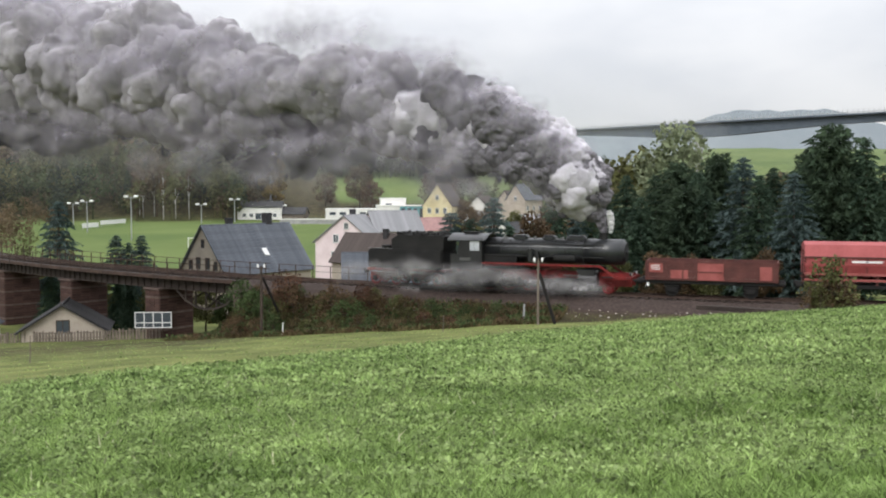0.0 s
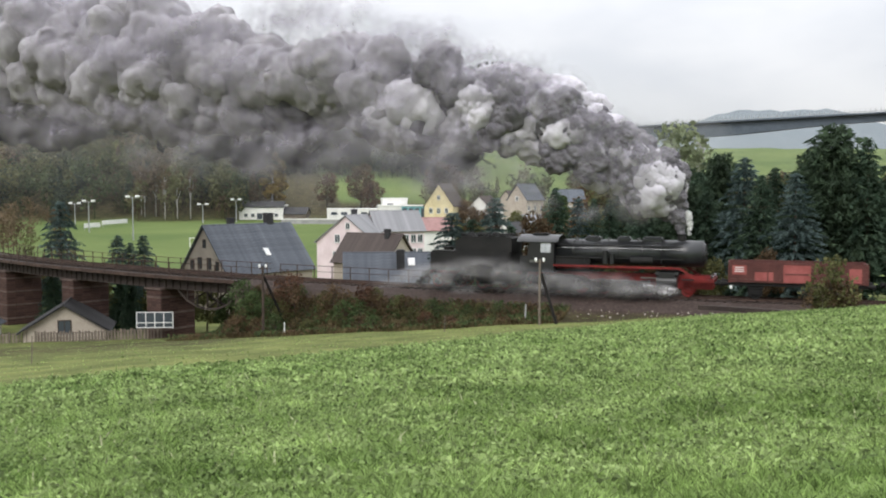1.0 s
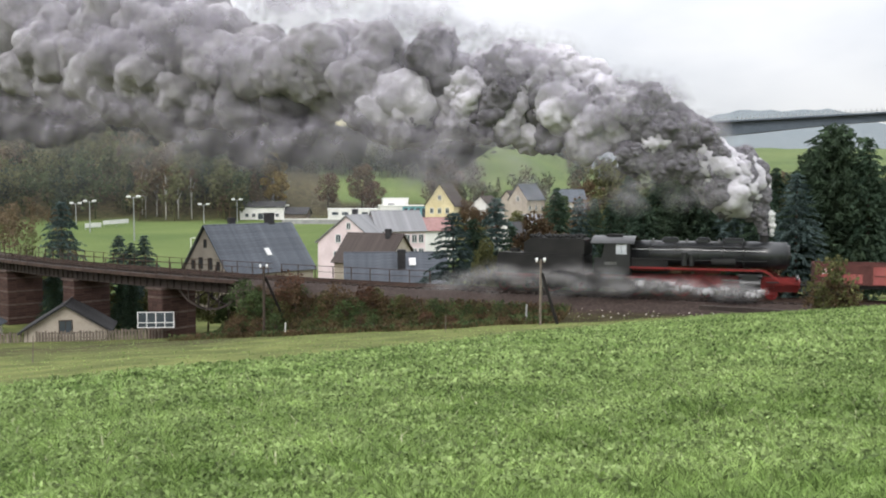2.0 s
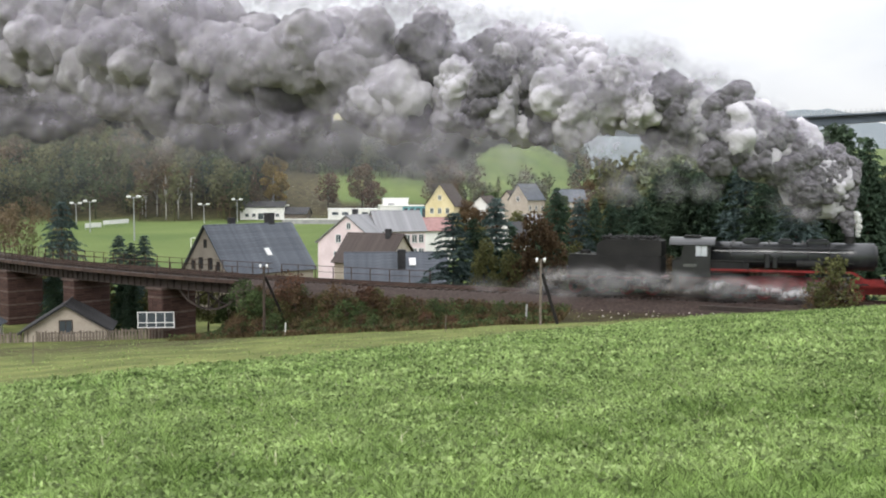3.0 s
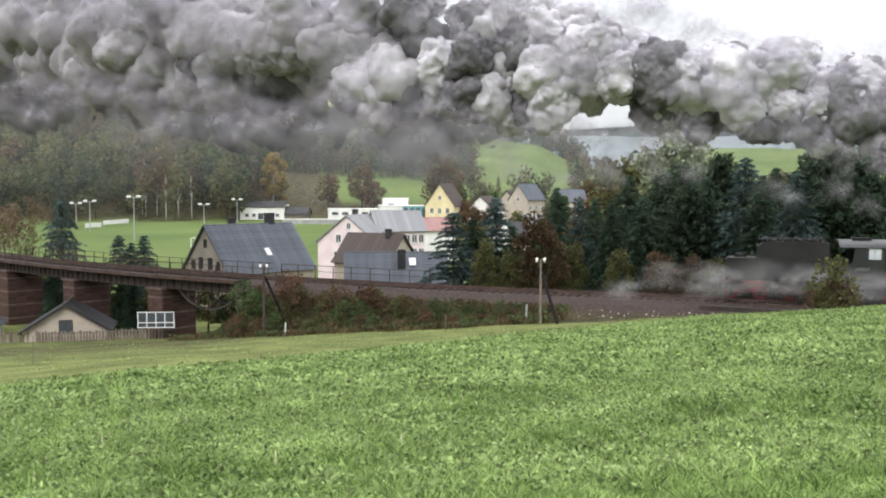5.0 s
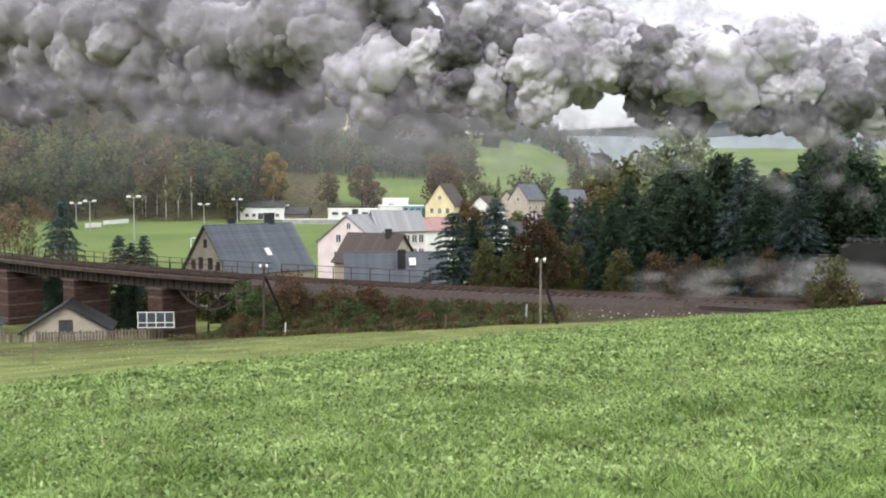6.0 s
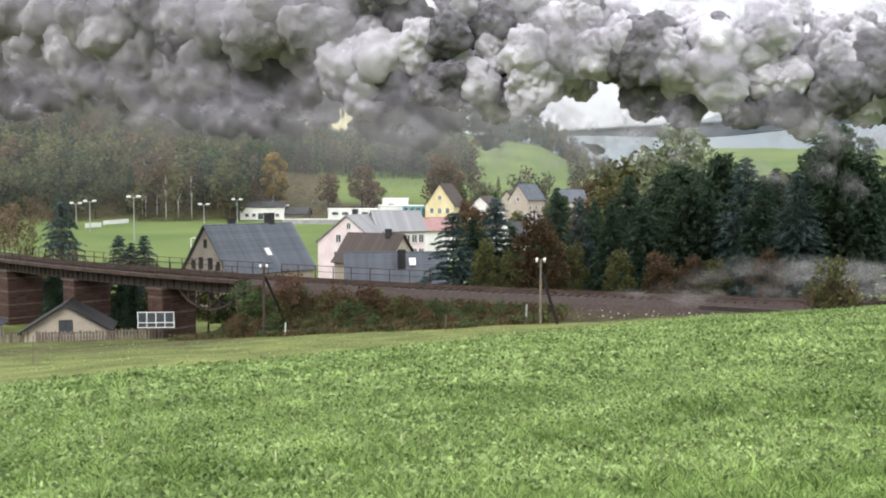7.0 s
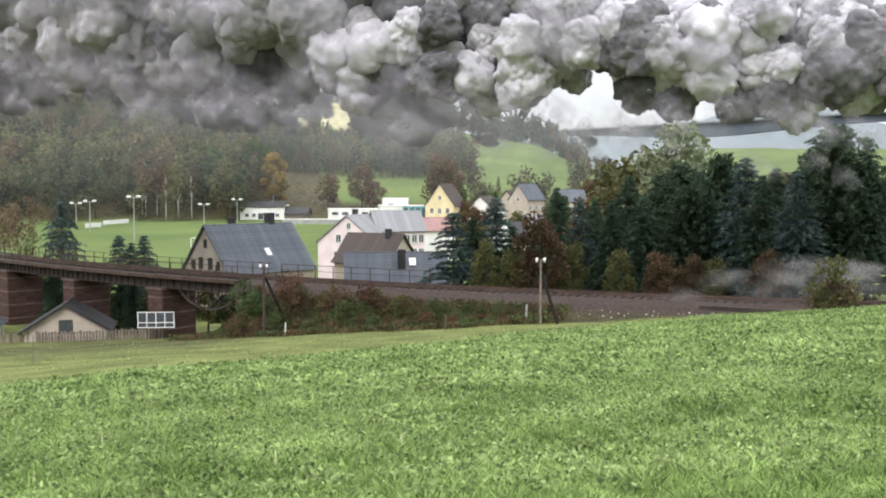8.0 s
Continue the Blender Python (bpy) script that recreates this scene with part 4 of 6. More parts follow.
# ---------------- poles, lamps, fences and other small outdoor things ----------------
def floodlight(x, y, h):
    z = ground_z(x, y)
    t = thing("floodlight_mast", "tall pitch floodlight mast with twin white lamps", "floodlight", pose(x, y, z, 0, 0, 20), "floodlights round the pitch")
    part("mast", tube(B(), (0, 0, -0.3), (0, 0, h), 0.19, 0.11, 8), GALV, t)
    part("crossbar", box(B(), -1.7, 1.7, -0.08, 0.08, h - 0.35, h - 0.2), GALV, t)
    for dx in (-1.3, 1.3):
        bm = box(B(), dx - 0.62, dx + 0.62, -0.45, 0.35, h - 0.2, h + 0.35, 0.12)
        part("lamp", bm, WHITE, t)


for x, y, h in ((-85.2, 262, 12.0), (-107.0, 288, 9.5), (-83.0, 330, 6.6), (-73.6, 340, 8.0), (-122, 316, 7.5), (-58.8, 352, 5)):
    floodlight(x, y, h)


def telegraph_pole(x, y, h, mat, brace, thick=0.14, girth=1.0):
    z = ground_z(x, y)
    t = thing("telegraph_pole", "old wooden telegraph pole with white insulators and a brace", "pole", pose(x, y, z), "poles along the line")
    part("post", tube(B(), (0, 0, -0.4), (0, 0, h), 0.13 * girth, 0.09 * girth, 9), mat, t)
    part("crossarm", box(B(), -0.32, 0.32, -0.05, 0.05, h - 0.22, h - 0.14), DARKWOOD, t)
    for dx in (-0.26, 0.26):
        bm = tube(B(), (dx, 0, h - 0.14), (dx, 0, h), 0.05, 0.08, 8)
        tube(bm, (dx, 0, h), (dx, 0, h + 0.14), 0.10, 0.06, 8)
        part("insulator", bm, PORCELAIN, t)
    part("brace", beam(B(), (0.1, 0.05, h - 0.9), (0.1 + brace[0], brace[1], -0.2), thick, thick), TAR, t)
    return t


telegraph_pole(-14.2, 75.0, 1.65 - ground_z(-14.2, 75.0), DARKWOOD, (1.6, 2.5))
telegraph_pole(6.5, 63.0, 3.0 - ground_z(6.5, 63.0), WOOD, (1.1, -0.15), 0.2, 0.72)


def simple_post(name, label, x, y, h, r, mat, group="fence posts on the meadow"):
    t = thing(name, label, "post", pose(x, y, ground_z(x, y), 0, 2, 0), group)
    part("stake", tube(B(), (0, 0, -0.3), (0, 0, h), r, r * 0.85, 7), mat, t)


simple_post("fence_post", "thin grey wooden fence post in the meadow", -19.6, 45.0, 1.35, 0.03, WOOD)
simple_post("fence_post", "thin pale fence post at the meadow edge", -12.3, 73.5, 1.1, 0.05, WHITE)
simple_post("fence_post", "thin wooden fence post at the meadow edge", 0.15, 59.0, 1.1, 0.03, WOOD)
simple_post("marker_post", "short grey concrete marker post by the track", 5.8, 66.0, 1.4, 0.08, CONCRETE, "markers")
for i in range(14):
    simple_post("fence_post", "weathered garden fence post", -52 + i * 1.9, 93.4 - i * 0.2, 1.1, 0.05, WOOD, "garden fence")


def garden_fence():
    t = thing("garden_fence", "weathered board fence beside the viaduct piers", "fence", pose(-41, 92.6, 0))
    for i in range(76):
        x = -11 + i * 0.34
        y = -0.05 * x - (0.20 * x if x > 0 else 0)
        z = ground_z(-41 + x, 92.6 + y)
        part("board", box(B(), x - 0.1, x + 0.1, y - 0.02, y + 0.02, z - 0.1, z + 1.0 + 0.08 * math.sin(i * 2.3)), WOOD, t)
    for k in (0.3, 0.8):
        for i in range(12):
            x = -11 + i * 2
            za, zb = ground_z(-41 + x, 92.6 - 0.05 * x) + k, ground_z(-41 + x + 2, 92.6 - 0.05 * (x + 2)) + k
            part("rail", beam(B(), (x, 0.05 - 0.05 * x, za), (x + 2, 0.05 - 0.05 * (x + 2), zb), 0.05, 0.07), WOOD, t)


garden_fence()


def white_frame():
    x, y = -26.6, 87.5
    z = ground_z(x, y)
    t = thing("glazed_garden_frame", "white-framed glazed garden screen", "garden frame", pose(x, y, z + 1.05, 0, 0, 4))
    for i in range(5):
        part("upright", box(B(), -1.68 + i * 0.82, -1.61 + i * 0.82, -0.04, 0.04, -0.02, 1.45), WHITE, t)
        part("leg", box(B(), -1.67 + i * 0.82, -1.62 + i * 0.82, -0.03, 0.04, -1.3, -0.025), DARKWOOD, t)
    for zz in (0.0, 0.45, 1.42):
        part("crosspiece", box(B(), -1.68, 1.67, -0.06, -0.042, zz, zz + 0.07), WHITE, t)
    for i in range(4):
        part("pane", box(B(), -1.61 + i * 0.82, -0.86 + i * 0.82, -0.01, 0.01, 0.05, 1.42), PANE, t)


white_frame()


def signboards():
    for x, y, w in ((-111.0, 301.5, 11.0), (-109.4, 318.0, 19.0)):
        t = thing("advertising_board", "long white board along the pitch", "board", pose(x, y, ground_z(x, y), 0, 0, 84), "boards along the pitch")
        part("panel", box(B(), -w / 2, w / 2, -0.05, 0.05, 0.5, 1.9, 0.02), WHITE, t)
        for k in (-0.45, 0, 0.45):
            part("support", box(B(), k * w - 0.06, k * w + 0.06, 0.06, 0.16, -0.2, 1.8), GALV, t)


signboards()


def goal(x, y, turn):
    t = thing("football_goal", "white football goal on the pitch", "goal", pose(x, y, ground_z(x, y), 0, 0, turn), "goals")
    for dx in (-3.66, 3.66):
        part("goalpost", tube(B(), (dx, 0, -0.1), (dx, 0, 2.5), 0.09, 0.09, 8), WHITE, t)
        part("net_stay", tube(B(), (dx, 0, 2.4), (dx, 1.6, 0), 0.05, 0.05, 6), WHITE, t)
    part("crossbar", tube(B(), (-3.75, 0, 2.44), (3.75, 0, 2.44), 0.09, 0.09, 8), WHITE, t)


goal(-60.5, 242, 15)

# stacked old rails at the end of the siding
stack = thing("stacked_rails", "stack of old rusty rails lying beside the track", "rails")
for i in range(5):
    bm = B()
    for k in range(2):
        box(bm, -3.6 + 0.2 * i, 3.6 - 0.25 * i, -0.35 + 0.17 * i, -0.22 + 0.17 * i, k * 0.15 - 0.1, k * 0.15 + 0.035)
    part("rail", bm, DARKRUST, stack)
stack.matrix_basis = pose(20.6, 62.4, -0.35, 0, 2.0, -14)


def motorway_bridge():
    t = thing("motorway_bridge", "distant long blue-grey motorway bridge across the valley", "bridge", kind="structure")
    pts = [(64 + 345 * i / 40, 1045 - 345 * i / 40, 70.5) for i in range(41)]
    bm = B()
    rings = []
    for i, (x, y, z) in enumerate(pts):
        f = i / 40
        depth = 4.5 + 7.5 * math.exp(-((f - 0.50) / 0.20) ** 2) + 2.5 * f
        prof = [(-8, 0), (8, 0), (8, -1.2), (4, -2.0), (3.6, -depth), (-3.6, -depth), (-4, -2.0), (-8, -1.2)]
        rings.append([bm.verts.new((x + a * 0.7, y + a * 0.7, z + b)) for a, b in prof])
    for a, b in zip(rings, rings[1:]):
        for i in range(8):
            bm.faces.new((a[i], b[i], b[(i + 1) % 8], a[(i + 1) % 8]))
    part("deck", bm, BRIDGE, t)
    post = mesh_of(box(B(), -0.25, 0.25, -0.15, 0.15, 0.004, 3.4), "railing_post", GALV)
    for i in range(120):
        f = i / 119
        ob = new("railing_post", post)
        ob.parent = t
        ob.matrix_basis = pose(64 + 345 * f - 5.4, 1045 - 345 * f - 5.4, 70.5, 0, 0, -45)
    for a, b in zip(pts, pts[1:]):
        part("parapet_rail", beam(B(), (a[0] - 5.4, a[1] - 5.4, a[2] + 1.0), (b[0] - 5.4, b[1] - 5.4, b[2] + 1.0), 0.2, 0.5), GALV, t)
    for i in (5, 20, 38):
        x, y, z = pts[i]
        gz = ground_z(x, y)
        part("bridge_pier", box(B(), x - 3, x + 3, y - 2, y + 2, gz - 2, z - 6.0), CONCRETE, t)


motorway_bridge()


# ---------------- woods on the hillsides ----------------
def woodland(name, label, spots, mats, seed):
    """Many small crowns of leaf clumps on thin stems; one object a kind of leaf."""
    gen = np.random.default_rng(seed)
    for mi, mat in enumerate(mats):
        V, Fc, off = [], [], 0
        for (x, y, h, conifer) in spots[mi::len(mats)]:
            z = ground_z(x, y)
            n = 250 if y < 520 else 140
            t = gen.uniform(0.0, 1, n)
            a = gen.uniform(0, 6.283, n)
            if conifer:
                r = h * 0.20 * (1 - t) * gen.uniform(0.5, 1.1, n)
                zz = h * (0.08 + 0.92 * t)
            else:
                k = gen.integers(0, 7, n)
                la = k * 0.9 + x
                r = h * 0.17 * np.abs(np.sin(k * 2.2 + y)) + 0 * t
                cx_, cy_ = r * np.cos(la), r * np.sin(la)
                d = gen.normal(size=(n, 3))
                d /= np.linalg.norm(d, axis=1)[:, None]
                d *= h * 0.17 * gen.uniform(0.5, 1.1, n)[:, None]
                px_, py_, zz = cx_ + d[:, 0], cy_ + d[:, 1], h * (0.34 + 0.085 * k) + d[:, 2]
            if conifer:
                px_, py_ = r * np.cos(a), r * np.sin(a)
            c = np.stack([x + px_, y + py_, z + zz], 1)
            v, f = leaf_cards(c, h * 0.056 if y < 520 else h * 0.082, gen, 0.1)
            V.append(v)
            Fc.append(f + off)
            off += len(v)
            w = h * 0.012 + 0.05
            st = np.array([[x - w, y, z - 0.5], [x + w, y, z - 0.5], [x + w * 0.5, y, z + h * 0.6], [x - w * 0.5, y, z + h * 0.6], [x, y - w, z - 0.5], [x, y + w, z - 0.5], [x, y + w * 0.5, z + h * 0.6], [x, y - w * 0.5, z + h * 0.6]])
            V.append(st)
            Fc.append(np.array([[0, 1, 2, 3], [4, 5, 6, 7]]) + off)
            off += 8
        if V:
            tagged(new(name, soup(np.concatenate(V), np.concatenate(Fc), name, mat)), label, "woods", kind="stuff")


def spots_in(n, q0, q1, y0, y1, h0, h1, seed, conifer=0.2):
    gen = np.random.default_rng(seed)
    out = []
    for i in range(n):
        y = math.sqrt(gen.uniform(y0 * y0, y1 * y1))
        q = gen.uniform(q0, q1)
        out.append((math.tan(q) * y, y, gen.uniform(h0, h1), gen.uniform() < conifer))
    return out


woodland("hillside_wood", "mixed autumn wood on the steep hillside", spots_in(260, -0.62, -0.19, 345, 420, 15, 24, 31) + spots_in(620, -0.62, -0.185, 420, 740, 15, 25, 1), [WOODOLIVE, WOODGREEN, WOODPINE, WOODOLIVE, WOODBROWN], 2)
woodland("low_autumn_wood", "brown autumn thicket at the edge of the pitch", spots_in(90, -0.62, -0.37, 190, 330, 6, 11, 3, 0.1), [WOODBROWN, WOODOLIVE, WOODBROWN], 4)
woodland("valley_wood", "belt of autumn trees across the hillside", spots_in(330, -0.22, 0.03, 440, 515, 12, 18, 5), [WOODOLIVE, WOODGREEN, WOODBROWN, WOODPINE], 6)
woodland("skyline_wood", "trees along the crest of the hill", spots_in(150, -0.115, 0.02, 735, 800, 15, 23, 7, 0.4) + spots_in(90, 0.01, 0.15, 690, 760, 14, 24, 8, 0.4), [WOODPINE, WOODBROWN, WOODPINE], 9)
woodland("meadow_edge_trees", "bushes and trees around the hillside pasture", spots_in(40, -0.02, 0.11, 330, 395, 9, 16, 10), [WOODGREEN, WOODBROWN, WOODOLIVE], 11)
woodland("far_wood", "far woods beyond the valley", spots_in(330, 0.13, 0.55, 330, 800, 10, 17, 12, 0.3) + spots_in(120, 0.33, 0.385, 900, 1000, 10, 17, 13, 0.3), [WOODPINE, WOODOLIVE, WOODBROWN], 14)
for i, (kind, x, y, h) in enumerate(((YELLOWS, -64.5, 362, 23), (RUSTS, -45.0, 372, 13), (BROWNS, -31.5, 370, 17), (RUSTS, -26.5, 362, 12), (BROWNS, 6.5, 262, 11), (BROWNS, 9.5, 258, 9), (OLIVES, 2.0, 240, 8),
                                     (GREENS, -88, 372, 22), (GREENS, -74, 380, 24), (SPRUCES, -77, 365, 16), (OLIVES, 1.5, 205, 6.0), (GREENS, 15, 300, 12), (BROWNS, 46, 300, 15), (OLIVES, 60, 330, 16), (GREENS, 30, 330, 13), (BROWNS, 0, 352, 24), (BROWNS, 13.5, 262, 9), (OLIVES, 20, 254, 8.5), (BROWNS, 29, 256, 10), (GREENS, 33, 268, 12), (OLIVES, 9.0, 232, 6))):
    plant(kind[0], x, y, h / 10, i * 40)
for i, (x, y, h) in enumerate(((-110, 352, 20), (-106.5, 354, 21), (-102, 350, 22), (-98, 352, 19), (-93, 352, 20), (-112.5, 356, 20))):
    plant(BAREBIRCH[0], x, y, h / 10, i * 77)


# ---------------- stones on the slope of the line ----------------
def pale_stones():
    gen = np.random.default_rng(61)
    me = []
    for k in range(4):
        bm = B()
        bmesh.ops.create_icosphere(bm, subdivisions=1, radius=1.0)
        for v in bm.verts:
            v.co *= gen.uniform(0.65, 1.15)
            v.co.z *= 0.7
        me.append(mesh_of(bm, "stone", PALESTONE))
    for i in range(90):
        sa, off = gen.uniform(-86, -54), -gen.uniform(2.9, 5.2)
        p = line(sa, off).translation
        r = gen.uniform(0.04, 0.10) * (1.7 if i % 9 == 0 else 1.0)
        ob = tagged(new("stone", me[i % 4]), "pale loose stone on the slope below the track", "stone", "stones below the track")
        ob.matrix_basis = pose(p.x, p.y, ground_z(p.x, p.y) + r * 0.3, 0, 0, i * 53) @ Matrix.Diagonal((r, r, r, 1))


PALESTONE = material("pale_stone", (0.28, 0.25, 0.22), (0.60, 0.56, 0.52), scale=2.0, rough=0.9, bump=0.4, vary=0.3)
pale_stones()


# ---------------- meadow grass ----------------
def grass_stuff():
    gen = np.random.default_rng(31)

    def scatter(n, y0, y1, power=2.0):
        u = gen.uniform(0, 1, n)
        y = (y0 ** power + u * (y1 ** power - y0 ** power)) ** (1 / power)
        x = gen.uniform(-0.5, 0.5, n) * y
        return x, y

    def blades(n, y0, y1, h, w, power=2.0, lean=0.5, lush=True):
        x, y = scatter(n, y0, y1, power)
        clump = 0.72 + 0.45 * ripple(x, y, 0.37, 2.0) + 0.30 * ripple(x, y, 1.3, 5.0)
        if lush:
            keep = y < 41 + 1.1 * x + gen.normal(size=n) * 1.2
            x, y, clump = x[keep], y[keep], clump[keep]
            n = len(x)
        hh = h * gen.uniform(0.5, 1.35, n) * np.clip(clump, 0.3, 1.6)
        z = ground(x, y)
        a = gen.uniform(0, 6.283, n)
        L = gen.uniform(0.1, lean, n) * hh
        b = gen.uniform(0, 6.283, n)
        ww = w * gen.uniform(0.6, 1.3, n)
        base = np.stack([x, y, z - 0.01], 1)
        side = np.stack([np.cos(a) * ww, np.sin(a) * ww, 0 * a], 1)
        tip = base + np.stack([np.cos(b) * L, np.sin(b) * L, hh], 1)
        mid = base * 0.45 + tip * 0.55 + np.stack([0 * a, 0 * a, 0.1 * hh], 1)
        v = np.stack([base - side, base + side, mid + side * 0.8, tip, mid - side * 0.8], 1).reshape(-1, 3)
        return v, np.arange(5 * n).reshape(-1, 5)

    near = [blades(125000, 6.6, 19, 0.12, 0.008, 1.3, 1.5), blades(90000, 16, 58, 0.13, 0.016, 1.4, 1.6)]
    v = np.concatenate([near[0][0], near[1][0]])
    f = np.concatenate([near[0][1], near[1][1] + len(near[0][0])])
    tagged(new("meadow_grass", soup(v, f, "meadow_grass", GRASS)), "lush green meadow grass", "grass", kind="stuff")

    def clover(n, y0, y1, size, power):
        x, y = scatter(n, y0, y1, power)
        keep = (0.4 * ripple(x, y, 1.7, 9.0) + 0.6 * ripple(x, y, 0.45, 7.0) + gen.normal(size=n) * 0.25) > -0.05
        keep &= y < 41 + 1.1 * x
        x, y = x[keep], y[keep]
        z = ground(x, y) + gen.uniform(0.02, 0.10, len(x)) + 0.09 * np.clip(ripple(x, y, 0.45, 7.0), 0, 1.2)
        c = np.stack([x, y, z], 1)
        return leaf_cards(c, size, gen, 0.0)

    a, b = clover(95000, 7.5, 20, 0.042, 1.8), clover(150000, 17, 58, 0.092, 1.4)
    v = np.concatenate([a[0], b[0]])
    f = np.concatenate([a[1], b[1] + len(a[0])])
    tagged(new("clover", soup(v, f, "clover", CLOVER)), "patches of clover among the grass", "clover", kind="stuff")
    v, f = blades(20000, 26, 96, 0.055, 0.03, 2.0, 0.9, False)
    tagged(new("mown_grass", soup(v, f, "mown_grass", GRASS)), "short pale green grass at the foot of the slope", "grass", kind="stuff")
    # a few pale stems scattered as flecks among the green
    v, f = blades(9000, 9, 58, 0.15, 0.012, 1.4, 1.2)
    tagged(new("bleached_stems", soup(v, f, "bleached_stems", PALEGRASS)), "pale stems scattered as flecks through the meadow", "grass", kind="stuff")
    # rank dry grass on the bank
    n = 22000
    s = gen.uniform(ABUT - 2, -72, n)
    off = -gen.uniform(3.2, 8.5, n)
    x, y = CX + (RAD - off) * np.sin(s / RAD), CY - (RAD - off) * np.cos(s / RAD)
    z = ground(x, y)
    hh, a = gen.uniform(0.15, 0.55, n), gen.uniform(0, 6.283, n)
    base = np.stack([x, y, z - 0.03], 1)
    tip = base + np.stack([np.cos(a * 3) * 0.2, np.sin(a * 3) * 0.2, hh], 1)
    side = np.stack([np.cos(a), np.sin(a), 0 * a], 1) * 0.035
    v = np.stack([base - side, base + side, tip], 1).reshape(-1, 3)
    tagged(new("bank_grass", soup(v, np.arange(3 * n).reshape(-1, 3), "bank_grass", DRYGRASS)), "dry grass and weeds on the railway bank", "grass", kind="stuff")
    c = base + np.stack([gen.normal(size=n) * 0.1, gen.normal(size=n) * 0.1, gen.uniform(0.1, 0.5, n)], 1)
    for nm, mat, k in (("bank_weeds", LEAFBROWN, 0), ("bank_nettles", LEAFGREEN, 1)):
        sel = c[k::2]
        sel = sel[ripple(sel[:, 0], sel[:, 1], 2.0, 5.0 * k) > -0.15]
        v, f = leaf_cards(sel, 0.17, gen, 0.0)
        tagged(new(nm, soup(v, f, nm, mat)), "low weeds and brambles on the railway bank", "weeds", kind="stuff")


grass_stuff()


# ---------------- the train ----------------
def wheel_mesh(r, width, spokes, weight, mat=None):
    """A spoked wheel about the y axis: tyre, spokes, hub and balance weight."""
    bm = B()
    n = 28
    for r0, r1, w in ((r, r - 0.11, width), (0.17, 0.06, width * 1.15)):
        rings = [[bm.verts.new((math.cos(6.28319 * i / n) * q, y, math.sin(6.28319 * i / n) * q)) for i in range(n)] for q, y in ((r0, -w / 2), (r0, w / 2), (r1, w / 2), (r1, -w / 2))]
        for a in range(4):
            for i in range(n):
                bm.faces.new((rings[a][i], rings[a][(i + 1) % n], rings[(a + 1) % 4][(i + 1) % n], rings[(a + 1) % 4][i]))
    if weight:
        pts = [(math.cos(a) * q, math.sin(a) * q) for q, seq in ((r - 0.09, np.linspace(-0.5, 0.5, 7)), (r - 0.42, np.linspace(0.5, -0.5, 5))) for a in seq]
        prism(bm, pts, -width / 2 - 0.01, width / 2 + 0.01)
        tube(bm, (-0.3, -width / 2 - 0.12, 0), (-0.3, width / 2, 0), 0.08, 0.08, 10)
    return mesh_of(bm, "wheel", mat or RED)


def add_spokes(wheel, r, count, cache={}):
    if r not in cache:
        cache[r] = mesh_of(beam(B(), (0.15, 0, 0), (r - 0.09, 0, 0), 0.06, 0.06), "spoke", RED)
    for i in range(count):
        ob = new("spoke", cache[r])
        ob.parent = wheel
        ob.matrix_basis = pose(0, 0, 0, 0, 360 * i / count, 0)


MOVERS = []          # (thing, metres ahead of the cab's rear at the middle of the thing)
WHEELS = []          # (part, place in its thing, radius)
RODS = []


def rail_vehicle(name, label, category, at):
    t = thing(name, label, category)
    MOVERS.append((t, at))
    return t


